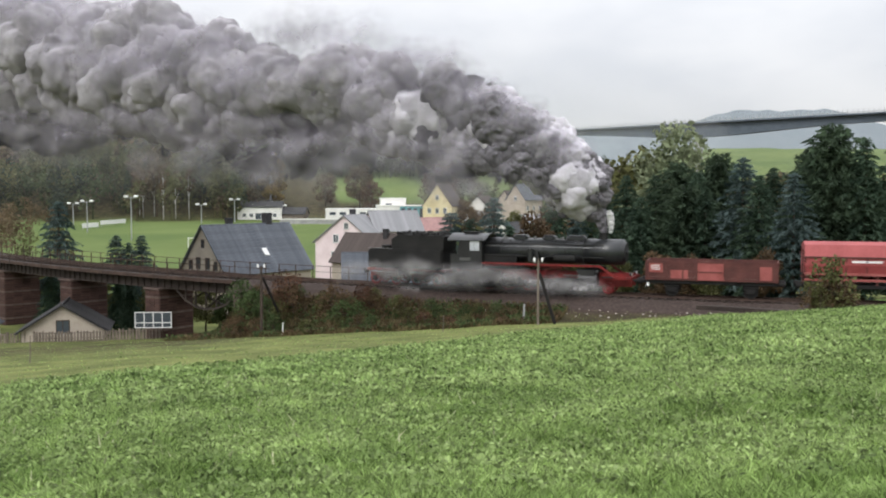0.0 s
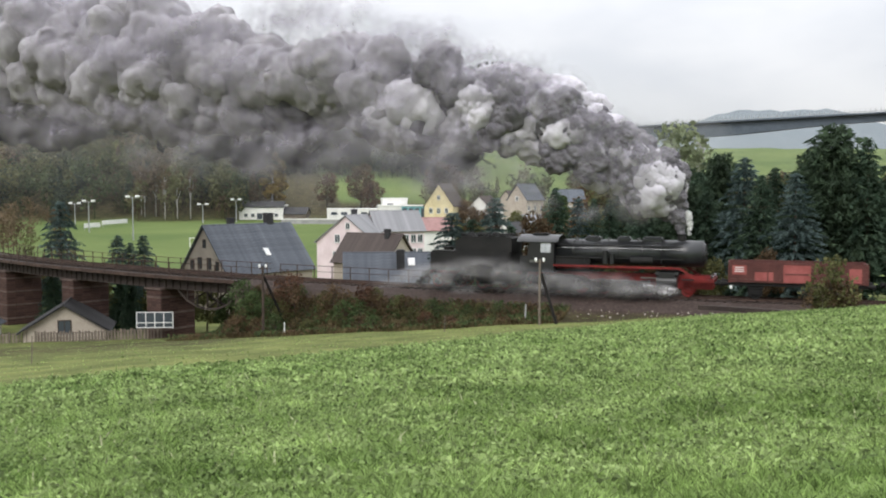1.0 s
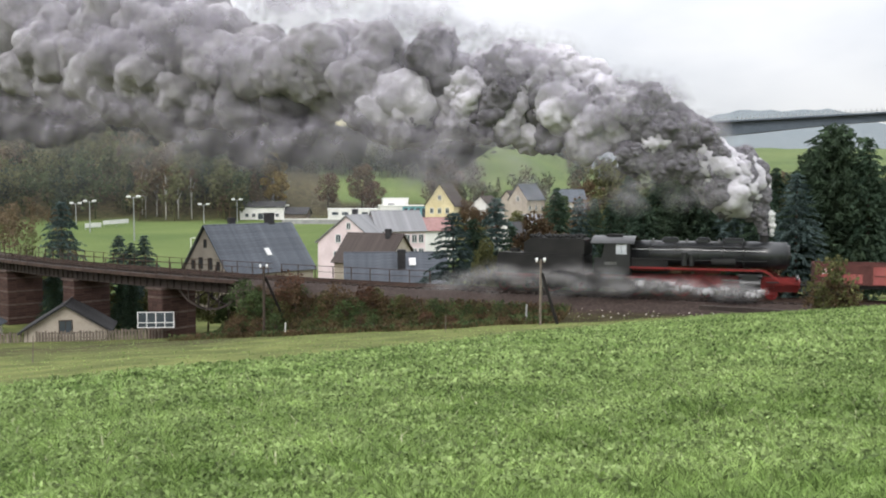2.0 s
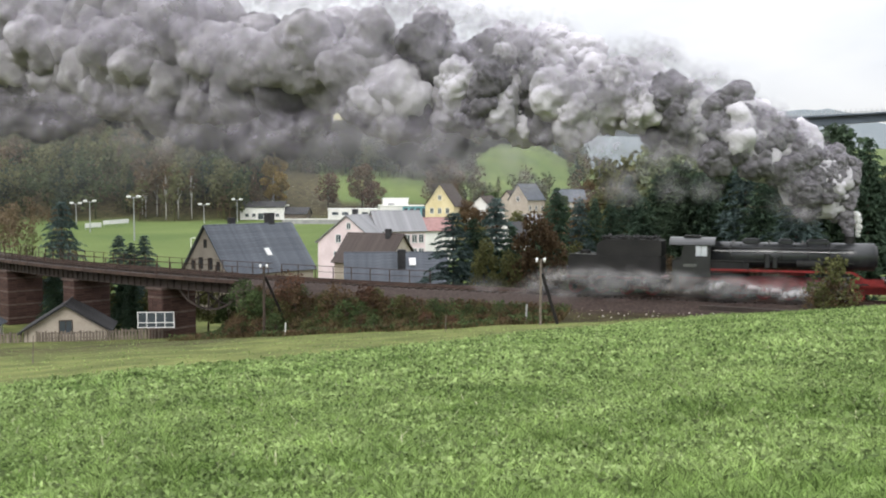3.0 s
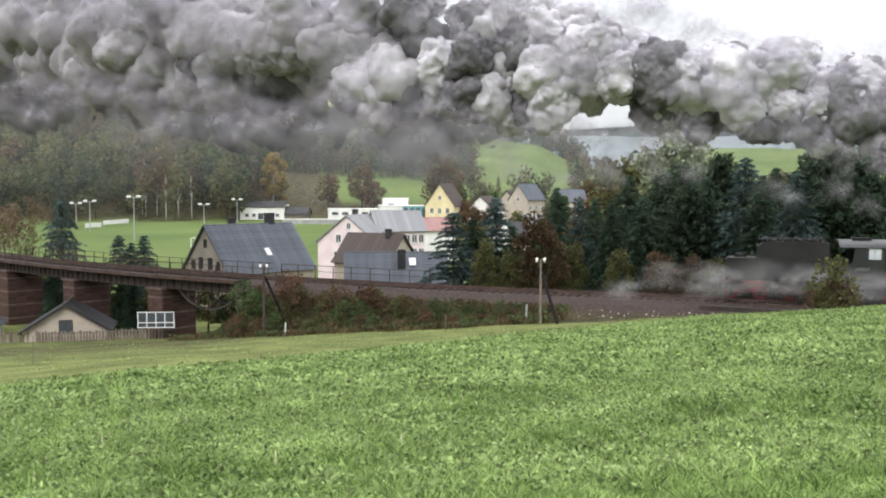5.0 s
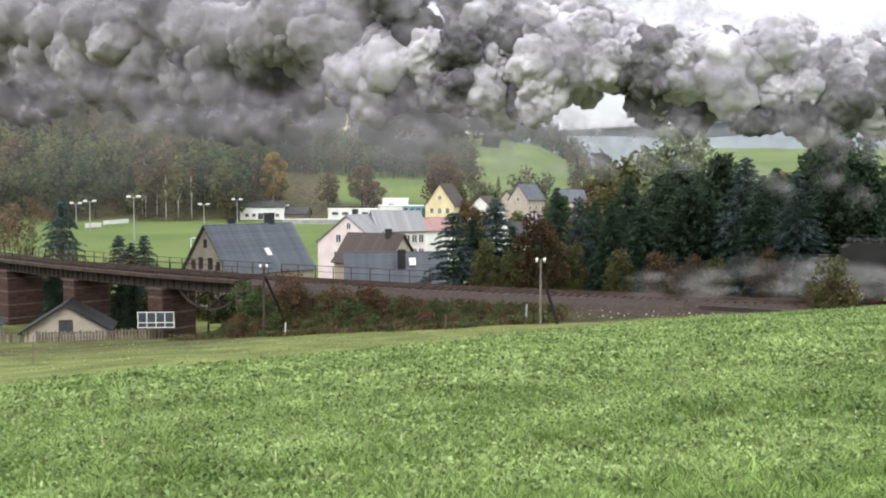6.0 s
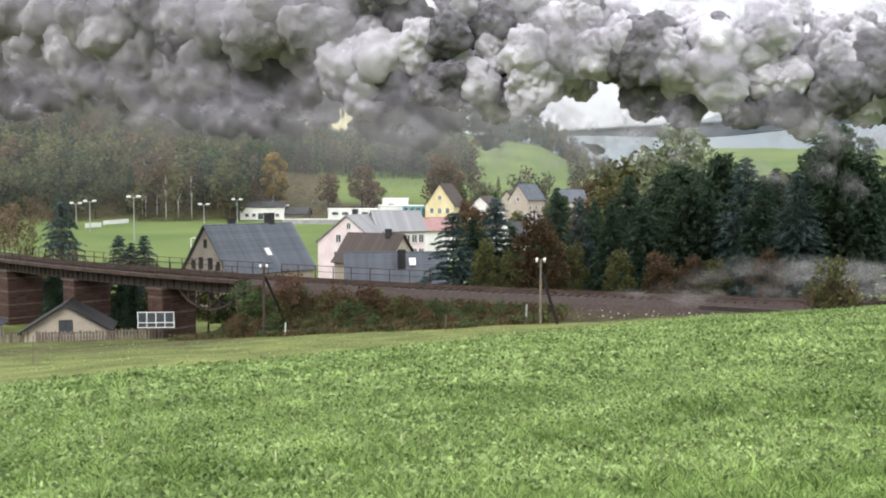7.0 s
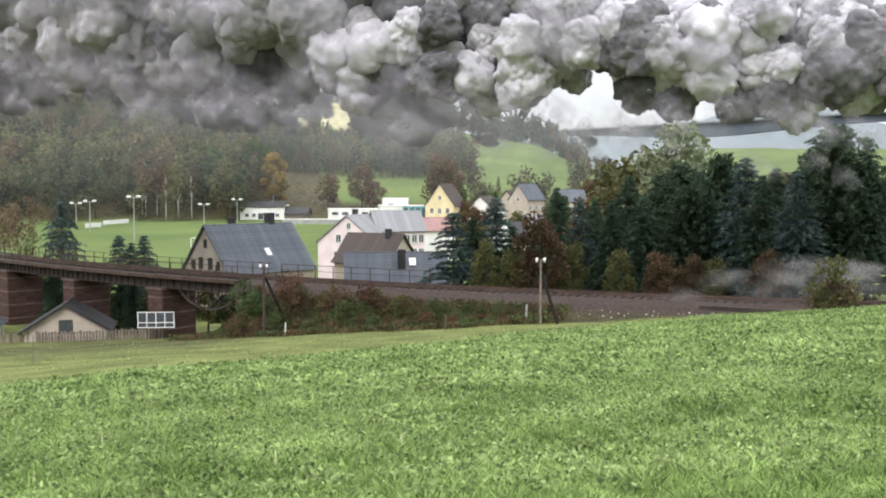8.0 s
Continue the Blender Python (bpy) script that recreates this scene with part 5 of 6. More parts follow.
def loco():
    L = rail_vehicle("steam_locomotive", "black steam locomotive with red wheels and frames", "locomotive", 7.5)
    o = -7.5                                           # parts are given from the cab's rear
    V = lambda u, y, z: (u + o, y, z)
    # boiler, firebox and smokebox
    bm = tube(B(), V(2.4, 0, 3.05), V(10.45, 0, 3.05), 0.92, 0.92, 40)
    part("boiler", bm, BOILER, L, "dull black boiler with cladding bands", True)
    for u in (3.9, 5.6, 7.3, 9.0, 10.4):
        part("boiler_band", tube(B(), V(u, 0, 3.05), V(u + 0.09, 0, 3.05), 0.94, 0.94, 40), BLACK, L)
    bm = tube(B(), V(10.45, 0, 3.05), V(13.3, 0, 3.05), 0.955, 0.955, 40)
    part("smokebox", bm, BOILER, L, "grey-black smokebox", True)
    bm = tube(B(), V(13.3, 0, 3.05), V(13.47, 0, 3.05), 0.80, 0.72, 32)
    tube(bm, V(13.47, 0, 3.05), V(13.57, 0, 3.05), 0.3, 0.1, 16)
    door = part("smokebox_door", bm, BLACK, L)
    part("door_handle", beam(B(), V(13.58, -0.25, 3.05), V(13.58, 0.25, 3.05), 0.05, 0.05), STEEL, door)
    box_bm = prism(B(), [(2.4 + o, 1.6), (5.2 + o, 1.6), (5.2 + o, 3.0), (2.4 + o, 3.0)], -0.86, 0.86)
    part("firebox", box_bm, SOOT, L)
    # chimney, domes and top fittings
    bm = tube(B(), V(11.75, 0, 3.85), V(11.75, 0, 4.35), 0.34, 0.30, 20)
    tube(bm, V(11.75, 0, 4.35), V(11.75, 0, 4.45), 0.36, 0.36, 20)
    part("chimney", bm, SOOT, L, smooth=False)
    for u, ln in ((5.3, 1.2), (7.6, 1.0), (9.7, 1.5)):
        bm = B()
        box(bm, u + o - ln / 2, u + o + ln / 2, -0.42, 0.42, 3.75, 4.22, 0.16)
        part("sand_dome", bm, BOILER, L)
    for u in (4.1, 6.5, 8.7):
        part("valve_cover", tube(B(), V(u, -0.3, 3.8), V(u, -0.3, 4.12), 0.12, 0.08, 10), STEEL, L)
    for z, r in ((3.55, 0.035), (2.62, 0.05), (3.35, 0.03)):
        yy = -math.sqrt(max(0.01, 0.97 ** 2 - (z - 3.05) ** 2))
        part("pipe", tube(B(), V(2.6, yy, z), V(11.95, yy, z), r, r, 8), SOOT if r > 0.03 else STEEL, L)
    for u in (4.6, 6.2, 8.2, 10.2):
        part("sand_pipe", beam(B(), V(u, -0.55, 3.85), V(u + 0.25, -0.97, 2.3), 0.05, 0.05), SOOT, L)
    bm = tube(B(), V(8.3, -1.15, 2.55), V(9.9, -1.15, 2.55), 0.26, 0.26, 16)
    part("air_reservoir", bm, SOOT, L)
    bm = tube(B(), V(6.4, -1.12, 2.25), V(6.4, -1.12, 3.2), 0.2, 0.2, 14)
    tube(bm, V(6.9, -1.12, 2.25), V(6.9, -1.12, 3.0), 0.16, 0.16, 14)
    part("air_pump", bm, BLACK, L)
    # cab
    bm = B()
    side = [(0.0 + o, 1.55), (2.6 + o, 1.55), (2.6 + o, 3.75), (2.38 + o, 3.75), (2.38 + o, 2.95), (1.58 + o, 2.95), (1.58 + o, 3.75), (0.75 + o, 3.75), (0.55 + o, 2.7), (0.0 + o, 2.7)]
    for y in (-1.48, 1.44):
        prism(bm, side, y, y + 0.04)
    box(bm, 2.56 + o, 2.6 + o, -1.44, 1.44, 1.55, 3.9)
    box(bm, 0.0 + o, 2.6 + o, -1.44, 1.44, 1.50, 1.545)
    part("cab_wall", bm, BLACK, L)
    arch = []
    for a in np.linspace(-1, 1, 11):
        arch.append((a * 1.56, 4.28 - 0.50 * a * a))
    bm = B()
    v0 = [bm.verts.new((-0.25 + o, y, z)) for y, z in arch] + [bm.verts.new((-0.25 + o, y, z - 0.06)) for y, z in arch[::-1]]
    v1 = [bm.verts.new((2.9 + o, y, z)) for y, z in arch] + [bm.verts.new((2.9 + o, y, z - 0.06)) for y, z in arch[::-1]]
    bm.faces.new(v0)
    bm.faces.new(v1[::-1])
    for i in range(len(v0)):
        j = (i + 1) % len(v0)
        bm.faces.new((v0[i], v1[i], v1[j], v0[j]))
    roof = part("cab_roof", bm, BOILER, L, smooth=False)
    part("roof_vent", box(B(), 0.7 + o, 1.9 + o, -0.5, 0.5, 4.24, 4.38, 0.03), SOOT, roof)
    for u0, u1 in ((1.60, 1.97), (1.99, 2.36)):
        part("cab_window", box(B(), u0 + o, u1 + o, -1.47, -1.455, 2.98, 3.72), glass_light, L, "cab window with a pale reflection in its colour")
    part("number_plate", box(B(), 0.75 + o, 1.65 + o, -1.50, -1.483, 2.2, 2.42), STEEL, L, "small plate on the cab side")
    part("cab_ladder", box(B(), 0.1 + o, 0.5 + o, -1.47, -1.40, 0.55, 1.5), SOOT, L)
    # running boards with red edge, stepping down at the front
    for y0, y1 in ((-1.52, -0.92), (0.92, 1.52)):
        bm = box(B(), 2.6 + o, 11.85 + o, y0, y1, 2.06, 2.10)
        part("running_board", bm, SOOT, L)
        yy = y0 - 0.02 if y0 < 0 else y1 + 0.02
        bm = box(B(), 2.6 + o, 11.85 + o, min(yy, yy + 0.02), max(yy, yy + 0.02), 1.98, 2.13)
        beam(bm, (11.85 + o, yy, 2.05), (12.95 + o, yy, 1.30), 0.05, 0.16)
        beam(bm, (12.95 + o, yy, 1.30), (14.15 + o, yy, 1.22), 0.05, 0.16)
        part("valance", bm, RED, L, "bright red running board edge")
        part("front_platform", box(B(), 11.95 + o, 14.15 + o, y0, y1, 1.22, 1.27), SOOT, L)
    # frames
    for y in (-0.62, 0.62):
        part("main_frame", box(B(), 0.2 + o, 14.05 + o, y - 0.03, y + 0.03, 0.55, 1.5), RED, L)
    part("buffer_beam", box(B(), 14.05 + o, 14.17 + o, -1.4, 1.4, 0.85, 1.35, 0.02), RED, L)
    for y in (-0.88, 0.88):
        bm = tube(B(), V(14.17, y, 1.06), V(14.55, y, 1.06), 0.11, 0.09, 12)
        tube(bm, V(14.55, y, 1.06), V(14.65, y, 1.06), 0.25, 0.25, 16)
        part("buffer", bm, SOOT, L)
        lamp = part("lamp", tube(B(), V(13.9, y, 1.5), V(14.07, y, 1.5), 0.14, 0.14, 12), BLACK, L)
        part("lens", tube(B(), V(14.07, y, 1.5), V(14.09, y, 1.5), 0.11, 0.11, 12), PORCELAIN, lamp)
    for y in (-1.15, 1.15):
        bm = tube(B(), V(10.2, y, 1.05), V(11.6, y, 1.05), 0.46, 0.46, 24)
        tube(bm, V(10.1, y, 1.62), V(11.7, y, 1.62), 0.22, 0.22, 16)
        box(bm, 10.35 + o, 11.45 + o, y - 0.36, y + 0.36, 0.75, 1.75)
        part("cylinder", bm, BLACK, L, "black cylinder block")
        part("slide_bar", box(B(), 9.0 + o, 10.25 + o, y - 0.08, y + 0.08, 1.25, 1.33), STEEL, L)
        part("expansion_link", beam(B(), V(7.6, y, 1.35), V(7.6, y, 2.05), 0.08, 0.12), RED, L)
        part("link_bracket", box(B(), 7.2 + o, 8.9 + o, y - 0.05, y + 0.05, 1.75, 1.98), RED, L)
        part("reach_rod", beam(B(), V(2.7, y, 1.85), V(7.6, y, 1.9), 0.05, 0.07), RED, L)
        part("injector_pipe", beam(B(), V(0.4, y, 1.25), V(4.0, y, 1.35), 0.09, 0.09), RED, L)
    for i in range(3):
        part("ash_pan", box(B(), 2.8 + i * 0.9 + o, 3.6 + i * 0.9 + o, -0.9, 0.9, 0.5, 1.3, 0.05), SOOT, L) if i == 0 else None
    # wheels
    me = wheel_mesh(0.70, 0.14, 14, True)
    for i in range(5):
        for y in (-0.76, 0.76):
            w = new("driving_wheel", me)
            w.parent = L
            add_spokes(w, 0.70, 14)
            WHEELS.append((w, V(2.9 + i * 1.65, y, 0.70), 0.70))
    small = wheel_mesh(0.425, 0.13, 10, False)
    for y in (-0.76, 0.76):
        w = new("leading_wheel", small)
        w.parent = L
        add_spokes(w, 0.425, 10)
        WHEELS.append((w, V(12.3, y, 0.425), 0.425))
    for y in (-0.95, 0.95):
        bm = box(B(), -3.36, 3.36, -0.03, 0.03, -0.055, 0.055, 0.01)
        for k in range(5):
            tube(bm, (-3.3 + 1.65 * k, -0.05, 0), (-3.3 + 1.65 * k, 0.05, 0), 0.13, 0.13, 12)
        r = part("coupling_rod", bm, STEEL, L, "oily steel coupling rod")
        RODS.append((r, V(6.2, y, 0.70), 0.3))
        bm = box(B(), 0, 3.1, -0.03, 0.03, -0.07, 0.07, 0.01)
        tube(bm, (0, -0.05, 0), (0, 0.05, 0), 0.16, 0.16, 12)
        r = part("connecting_rod", bm, STEEL, L, "oily steel connecting rod")
        RODS.append((r, V(6.2, y - 0.09 if y < 0 else y + 0.09, 0.70), 0.3))
    # white steam at the safety valve, riding with the engine
    return L


# cab glass whose pale base colour carries the reflection
glass_light = material("painted_reflection_glass", (0.35, 0.37, 0.40), (0.60, 0.62, 0.66), scale=1.0, rough=0.12, bump=0, spec=0.8)


def tender():
    T = rail_vehicle("tender", "sooty black tender heaped with coal on a red underframe", "tender", -4.25)
    o = 4.0
    P = lambda pts: [(u + o, z) for u, z in pts]
    bm = prism(B(), P([(-7.3, 1.35), (-0.5, 1.35), (-0.5, 2.9), (-7.3, 2.9)]), -1.40, 1.40)
    bmesh.ops.bevel(bm, geom=list(bm.edges), offset=0.12, segments=2, affect="EDGES")
    part("water_tank", bm, SOOT, T)
    bm = prism(B(), P([(-5.2, 2.9), (-0.5, 2.9), (-0.5, 3.95), (-0.9, 4.05), (-4.6, 4.05), (-5.2, 3.7)]), -1.15, 1.15)
    part("coal_bunker", bm, SOOT, T)
    bm = B()
    gen = random.Random(4)
    for i in range(150):
        c = Vector((gen.uniform(-4.9, -0.8) + o, gen.uniform(-1.0, 1.0), 4.0 + gen.uniform(0, 0.22)))
        r = gen.uniform(0.1, 0.22)
        bmesh.ops.create_icosphere(bm, subdivisions=1, radius=r, matrix=Matrix.Translation(c) @ Euler((gen.random() * 3, gen.random() * 3, 0)).to_matrix().to_4x4() @ Matrix.Diagonal((1, 0.7, 0.8, 1)))
    part("coal", bm, COAL, T)
    part("tank_hatch", tube(B(), (-6.3 + o, 0, 2.9), (-6.3 + o, 0, 3.15), 0.4, 0.4, 16), SOOT, T)
    part("rear_lamp", tube(B(), (-7.35 + o, -0.9, 1.9), (-7.5 + o, -0.9, 1.9), 0.13, 0.13, 10), BLACK, T)
    part("handrail", beam(B(), (-7.2 + o, -1.44, 2.95), (-5.3 + o, -1.44, 2.95), 0.04, 0.04), STEEL, T)
    part("underframe", box(B(), -7.4 + o, -0.3 + o, -1.25, 1.25, 1.10, 1.34, 0.02), RED, T)
    for y in (-0.95, 0.95):
        for u in (-5.9, -2.1):
            part("bogie_frame", box(B(), u - 1.35 + o, u + 1.35 + o, y - 0.05, y + 0.05, 0.45, 1.0, 0.03), RED, T)
            for du in (-0.95, 0.95):
                part("axle_box", box(B(), u + du - 0.16 + o, u + du + 0.16 + o, y - 0.16, y + 0.16, 0.32, 0.68, 0.03), SOOT, T)
        part("buffer", tube(B(), (-7.4 + o, y, 1.06), (-7.75 + o, y, 1.06), 0.1, 0.22, 12), SOOT, T)
    me = wheel_mesh(0.5, 0.13, 9, False)
    for u in (-6.85, -4.95, -3.05, -1.15):
        for y in (-0.76, 0.76):
            w = new("tender_wheel", me)
            w.parent = T
            add_spokes(w, 0.5, 9)
            WHEELS.append((w, (u + o, y, 0.5), 0.5))


def wagon_under(W, half, at):
    part("underframe", box(B(), -half, half, -1.2, 1.2, 0.95, 1.2, 0.02), SOOT, W)
    for y in (-1.0, 1.0):
        for u in at:
            part("axle_guard", prism(B(), [(u - 0.6, 0.95), (u + 0.6, 0.95), (u + 0.25, 0.35), (u - 0.25, 0.35)], y - 0.03, y + 0.03), SOOT, W)
            part("leaf_spring", box(B(), u - 0.55, u + 0.55, y - 0.09, y + 0.09, 0.72, 0.86, 0.03), SOOT, W)
        for e in (-1, 1):
            part("buffer", tube(B(), (e * half, y * 0.88, 1.06), (e * (half + 0.5), y * 0.88, 1.06), 0.1, 0.22, 12), SOOT, W)
    me = wheel_mesh(0.5, 0.13, 0, False, SOOT)
    for u in at:
        for y in (-0.76, 0.76):
            w = new("wagon_wheel", me)
            w.parent = W
            part("wheel_disc", tube(B(), (0, -0.04, 0), (0, 0.04, 0), 0.42, 0.42, 20), SOOT, w)
            WHEELS.append((w, (u, y, 0.5), 0.5))


def gondola(at):
    W = rail_vehicle("open_goods_wagon", "faded oxide-red open goods wagon with ribbed sides", "wagon", at)
    h = 4.5
    for y in (-1.35, 1.35):
        for i in range(6):
            part("side_board", box(B(), -h, h, y - 0.025, y + 0.025, 1.22 + i * 0.215, 1.22 + i * 0.215 + 0.205), WAGON, W)
        for u in (-4.4, -3.1, -1.9, -0.95, 0.95, 1.9, 3.1, 4.4):
            part("side_rib", box(B(), u - 0.05, u + 0.05, min(y, y * 1.06), max(y, y * 1.06), 1.18, 2.5), WAGON, W)
        part("top_rail", box(B(), -h - 0.03, h + 0.03, y - 0.06, y + 0.06, 2.51, 2.60), WAGON, W)
        door = part("side_door", box(B(), -0.88, 0.88, min(y * 1.025, y * 1.045), max(y * 1.025, y * 1.045), 1.25, 2.46), LIGHT_RED, W, "paler red side door")
        part("door_bar", box(B(), -0.8, 0.8, min(y * 1.05, y * 1.06), max(y * 1.05, y * 1.06), 1.8, 1.88), WAGON, door)
    for x0, x1, z0, z1 in ((-4.25, -3.3, 1.75, 2.4), (-2.75, -1.55, 1.35, 1.95), (3.3, 4.1, 1.35, 2.3)):
        part("marking_panel", box(B(), x0, x1, -1.43, -1.41, z0, z1), LIGHT_RED, W)
    for i in range(3):
        part("marking_bar", box(B(), -4.1, -3.5, -1.436, -1.432, 1.95 + i * 0.14, 2.0 + i * 0.14), WHITE, W)
    for x in (-h, h):
        part("end_wall", box(B(), x - 0.04, x + 0.04, -1.32, 1.32, 1.2, 2.58), WAGON, W)
    part("floor", box(B(), -h, h, -1.3, 1.3, 1.2, 1.215), WOOD, W)
    part("lamp_bracket", box(B(), -4.4, -4.25, -1.46, -1.40, 0.75, 1.0), WHITE, W)
    wagon_under(W, h, (-2.7, 2.7))


def hopper(at):
    W = rail_vehicle("hopper_wagon", "faded red covered hopper wagon with a sloping roof", "wagon", at)
    h = 4.6
    bm = B()
    prof = [(-1.25, 1.9), (-1.45, 2.55), (-1.45, 3.05), (-1.05, 3.9), (0, 4.1), (1.05, 3.9), (1.45, 3.05), (1.45, 2.55), (1.25, 1.9)]
    v0 = [bm.verts.new((-h, y, z)) for y, z in prof]
    v1 = [bm.verts.new((h, y, z)) for y, z in prof]
    bm.faces.new(v0)
    bm.faces.new(v1[::-1])
    for i in range(9):
        j = (i + 1) % 9
        bm.faces.new((v0[i], v1[i], v1[j], v0[j]))
    part("hopper_body", bm, HOPPER, W)
    for y in (-1, 1):
        for u in np.linspace(-h + 0.05, h - 0.05, 8):
            part("rib", beam(B(), (u, y * 1.47, 3.05), (u, y * 1.28, 1.9), 0.08, 0.08), WAGON, W)
        part("roof_edge", box(B(), -h - 0.05, h + 0.05, y * 1.47 - 0.05, y * 1.47 + 0.05, 3.02, 3.12), WAGON, W)
        for z in (1.45, 1.85):
            part("side_beam", box(B(), -h, h, y * 1.38 - 0.05, y * 1.38 + 0.05, z, z + 0.16), LIGHT_RED, W)
        for u in (-h + 0.15, -2.0, 0.0, 2.0, h - 0.15):
            part("stanchion", box(B(), u - 0.07, u + 0.07, y * 1.3 - 0.06, y * 1.3 + 0.06, 1.2, 1.9), WAGON, W)
    for u in (-2.2, 2.2):
        part("discharge_chute", prism(B(), [(u - 1.5, 1.9), (u + 1.5, 1.9), (u + 0.5, 0.85), (u - 0.5, 0.85)], -0.9, 0.9), WAGON, W)
    part("lettering_bar", box(B(), -1.6, 0.3, -1.462, -1.452, 2.72, 2.86), WHITE, W)
    part("ladder", box(B(), -h - 0.12, -h - 0.06, -1.2, -0.8, 1.2, 3.6), WAGON, W)
    wagon_under(W, h, (-3.0, 3.0))


loco()
tender()
gondola(19.55)
hopper(30.25)
hopper(40.45)


# ---------------- smoke and steam ----------------
def puff_mesh(name, mat, seed, subdiv=5):
    """A billow about one metre in radius: a heap of round lobes, each with smaller lobes on it."""
    gen = np.random.default_rng(seed)
    bm = B()
    bmesh.ops.create_icosphere(bm, subdivisions=subdiv, radius=1.0)
    d = np.array([v.co.normalized() for v in bm.verts])

    def swell(d, centres, radii, floor, hard=14.0):
        """The softened outermost crossing of each ray with the balls."""
        total = floor ** hard
        for c, q in zip(centres, radii):
            b = d @ c
            disc = b * b - c @ c + q * q
            total = total + np.where((disc > 0) & (b > 0), (b + np.sqrt(np.maximum(disc, 0))) ** hard, 0)
        return total ** (1 / hard)

    def directions(n):
        v = gen.normal(size=(n, 3))
        return v / np.linalg.norm(v, axis=1)[:, None]

    c1 = directions(11) * gen.uniform(0.35, 0.62, (11, 1))
    q1 = gen.uniform(0.34, 0.52, 11)
    r1 = swell(d, c1, q1, np.full(len(d), 0.55))
    u = directions(64)
    c2 = u * (swell(u, c1, q1, np.full(64, 0.55)) * 0.90)[:, None]
    r3 = swell(d, c2, gen.uniform(0.12, 0.27, 64), r1, 20.0)
    u = directions(300)
    c3 = u * (swell(u, c2, np.full(64, 0.20), swell(u, c1, q1, np.full(300, 0.55)), 20.0) * 0.97)[:, None]
    r3 = swell(d, c3, gen.uniform(0.05, 0.12, 300), r3, 26.0)
    for v, q, k in zip(bm.verts, d, r3):
        v.co = Vector(q * k)
    return mesh_of(bm, name, mat, True)


def veil_mesh(name, mat, seed, tall=0.6):
    """A thin bowed drift of vapour, thinning out to nothing towards its edge."""
    bm = B()
    n, rings = 28, 9
    shift = Vector((seed * 3.7, seed * 1.9, seed * 5.3))
    grid, thick = [], []
    for j in range(rings + 1):
        f = j / rings
        row = []
        for i in range(n):
            a = 6.28319 * i / n
            w = f * (1 + 0.3 * noise.noise(Vector((math.cos(a), math.sin(a), seed)) * 1.3))
            x, z = math.cos(a) * w, math.sin(a) * w * tall
            y = -0.35 * (1 - f * f) + 0.25 * noise.noise(Vector((x, z, 0)) * 1.8 + shift)
            row.append(bm.verts.new((x, y, z)))
            thick.append((1 - f * f) ** 1.3)
        grid.append(row)
    for p, q in zip(grid, grid[1:]):
        for i in range(n):
            bm.faces.new((p[i], p[(i + 1) % n], q[(i + 1) % n], q[i]))
    me = mesh_of(bm, name, mat, True)
    at = me.attributes.new("thickness", "FLOAT", "POINT")
    at.data.foreach_set("value", np.array(thick, np.float32))
    return me


def chimney_at(t):
    return line(CAB0 + SPEED * t + 11.75, 0.0, 4.4).translation


PUFFS = []       # (object, emission time, spread direction, radius, steam or smoke)
gen = np.random.default_rng(77)
GREY = [puff_mesh("smoke_billow", SMOKE, i, 5 if i % 2 else 4) for i in range(6)]
OLD = [puff_mesh("smoke_billow", OLDSMOKE, i + 10, 4) for i in range(3)]
OLDFINE = [puff_mesh("smoke_billow", OLDSMOKE, i + 14, 5) for i in range(3)]
DARK = [puff_mesh("smoke_billow", DARKSMOKE, i + 20, 5 if i % 2 else 4) for i in range(6)]
THIN = [veil_mesh("smoke_veil", THINSMOKE, i + 40, 0.62) for i in range(3)]
WISP = [veil_mesh("steam_veil", THINSTEAM, i + 60, 0.45) for i in range(3)]
JET = [puff_mesh("steam_jet", STEAM, i + 80, 3) for i in range(2)]


def puff(me, name, label, category, r, group):
    ob = tagged(new(name, me), label, category, group)
    ob.scale = (r, r, r)
    return ob


def spread(a):
    return 0.55 + 1.36 * max(a, 0.0) ** 0.62


def emit_smoke():
    e = -14.8
    while e < 4.3:
        old = e < -2.0
        r_mean = 1.95 if e > -1.0 else min(3.9, 2.05 + 0.22 * (-e - 1.0))
        for k in range(3):
            d = gen.normal(size=3)
            d /= np.linalg.norm(d)
            d *= gen.uniform(0.2, 1.0) ** 0.5
            d[1] *= 0.75
            r = r_mean * gen.uniform(0.75, 1.2)
            fresh = gen.uniform() < (0.34 if e > -2.5 else 0.12)
            pick = int(gen.integers(0, 3)) * 2
            me = (DARK if fresh else GREY)[pick if old or gen.uniform() < 0.35 else pick + 1]
            if not fresh and gen.uniform() < (-e - 0.8) / 3.5:
                me = (OLD if old else OLDFINE)[pick // 2]
            ob = puff(me, "smoke_puff", "billowing dark grey coal smoke from the engine" if fresh else "billowing grey coal smoke from the engine", "smoke", r, "smoke plume")
            PUFFS.append((ob, e + gen.uniform(-0.06, 0.06), d, r, gen.uniform(0, 360, 3)))
        e += 0.12 if not old else (0.17 if e > -8 else 0.23)


emit_smoke()


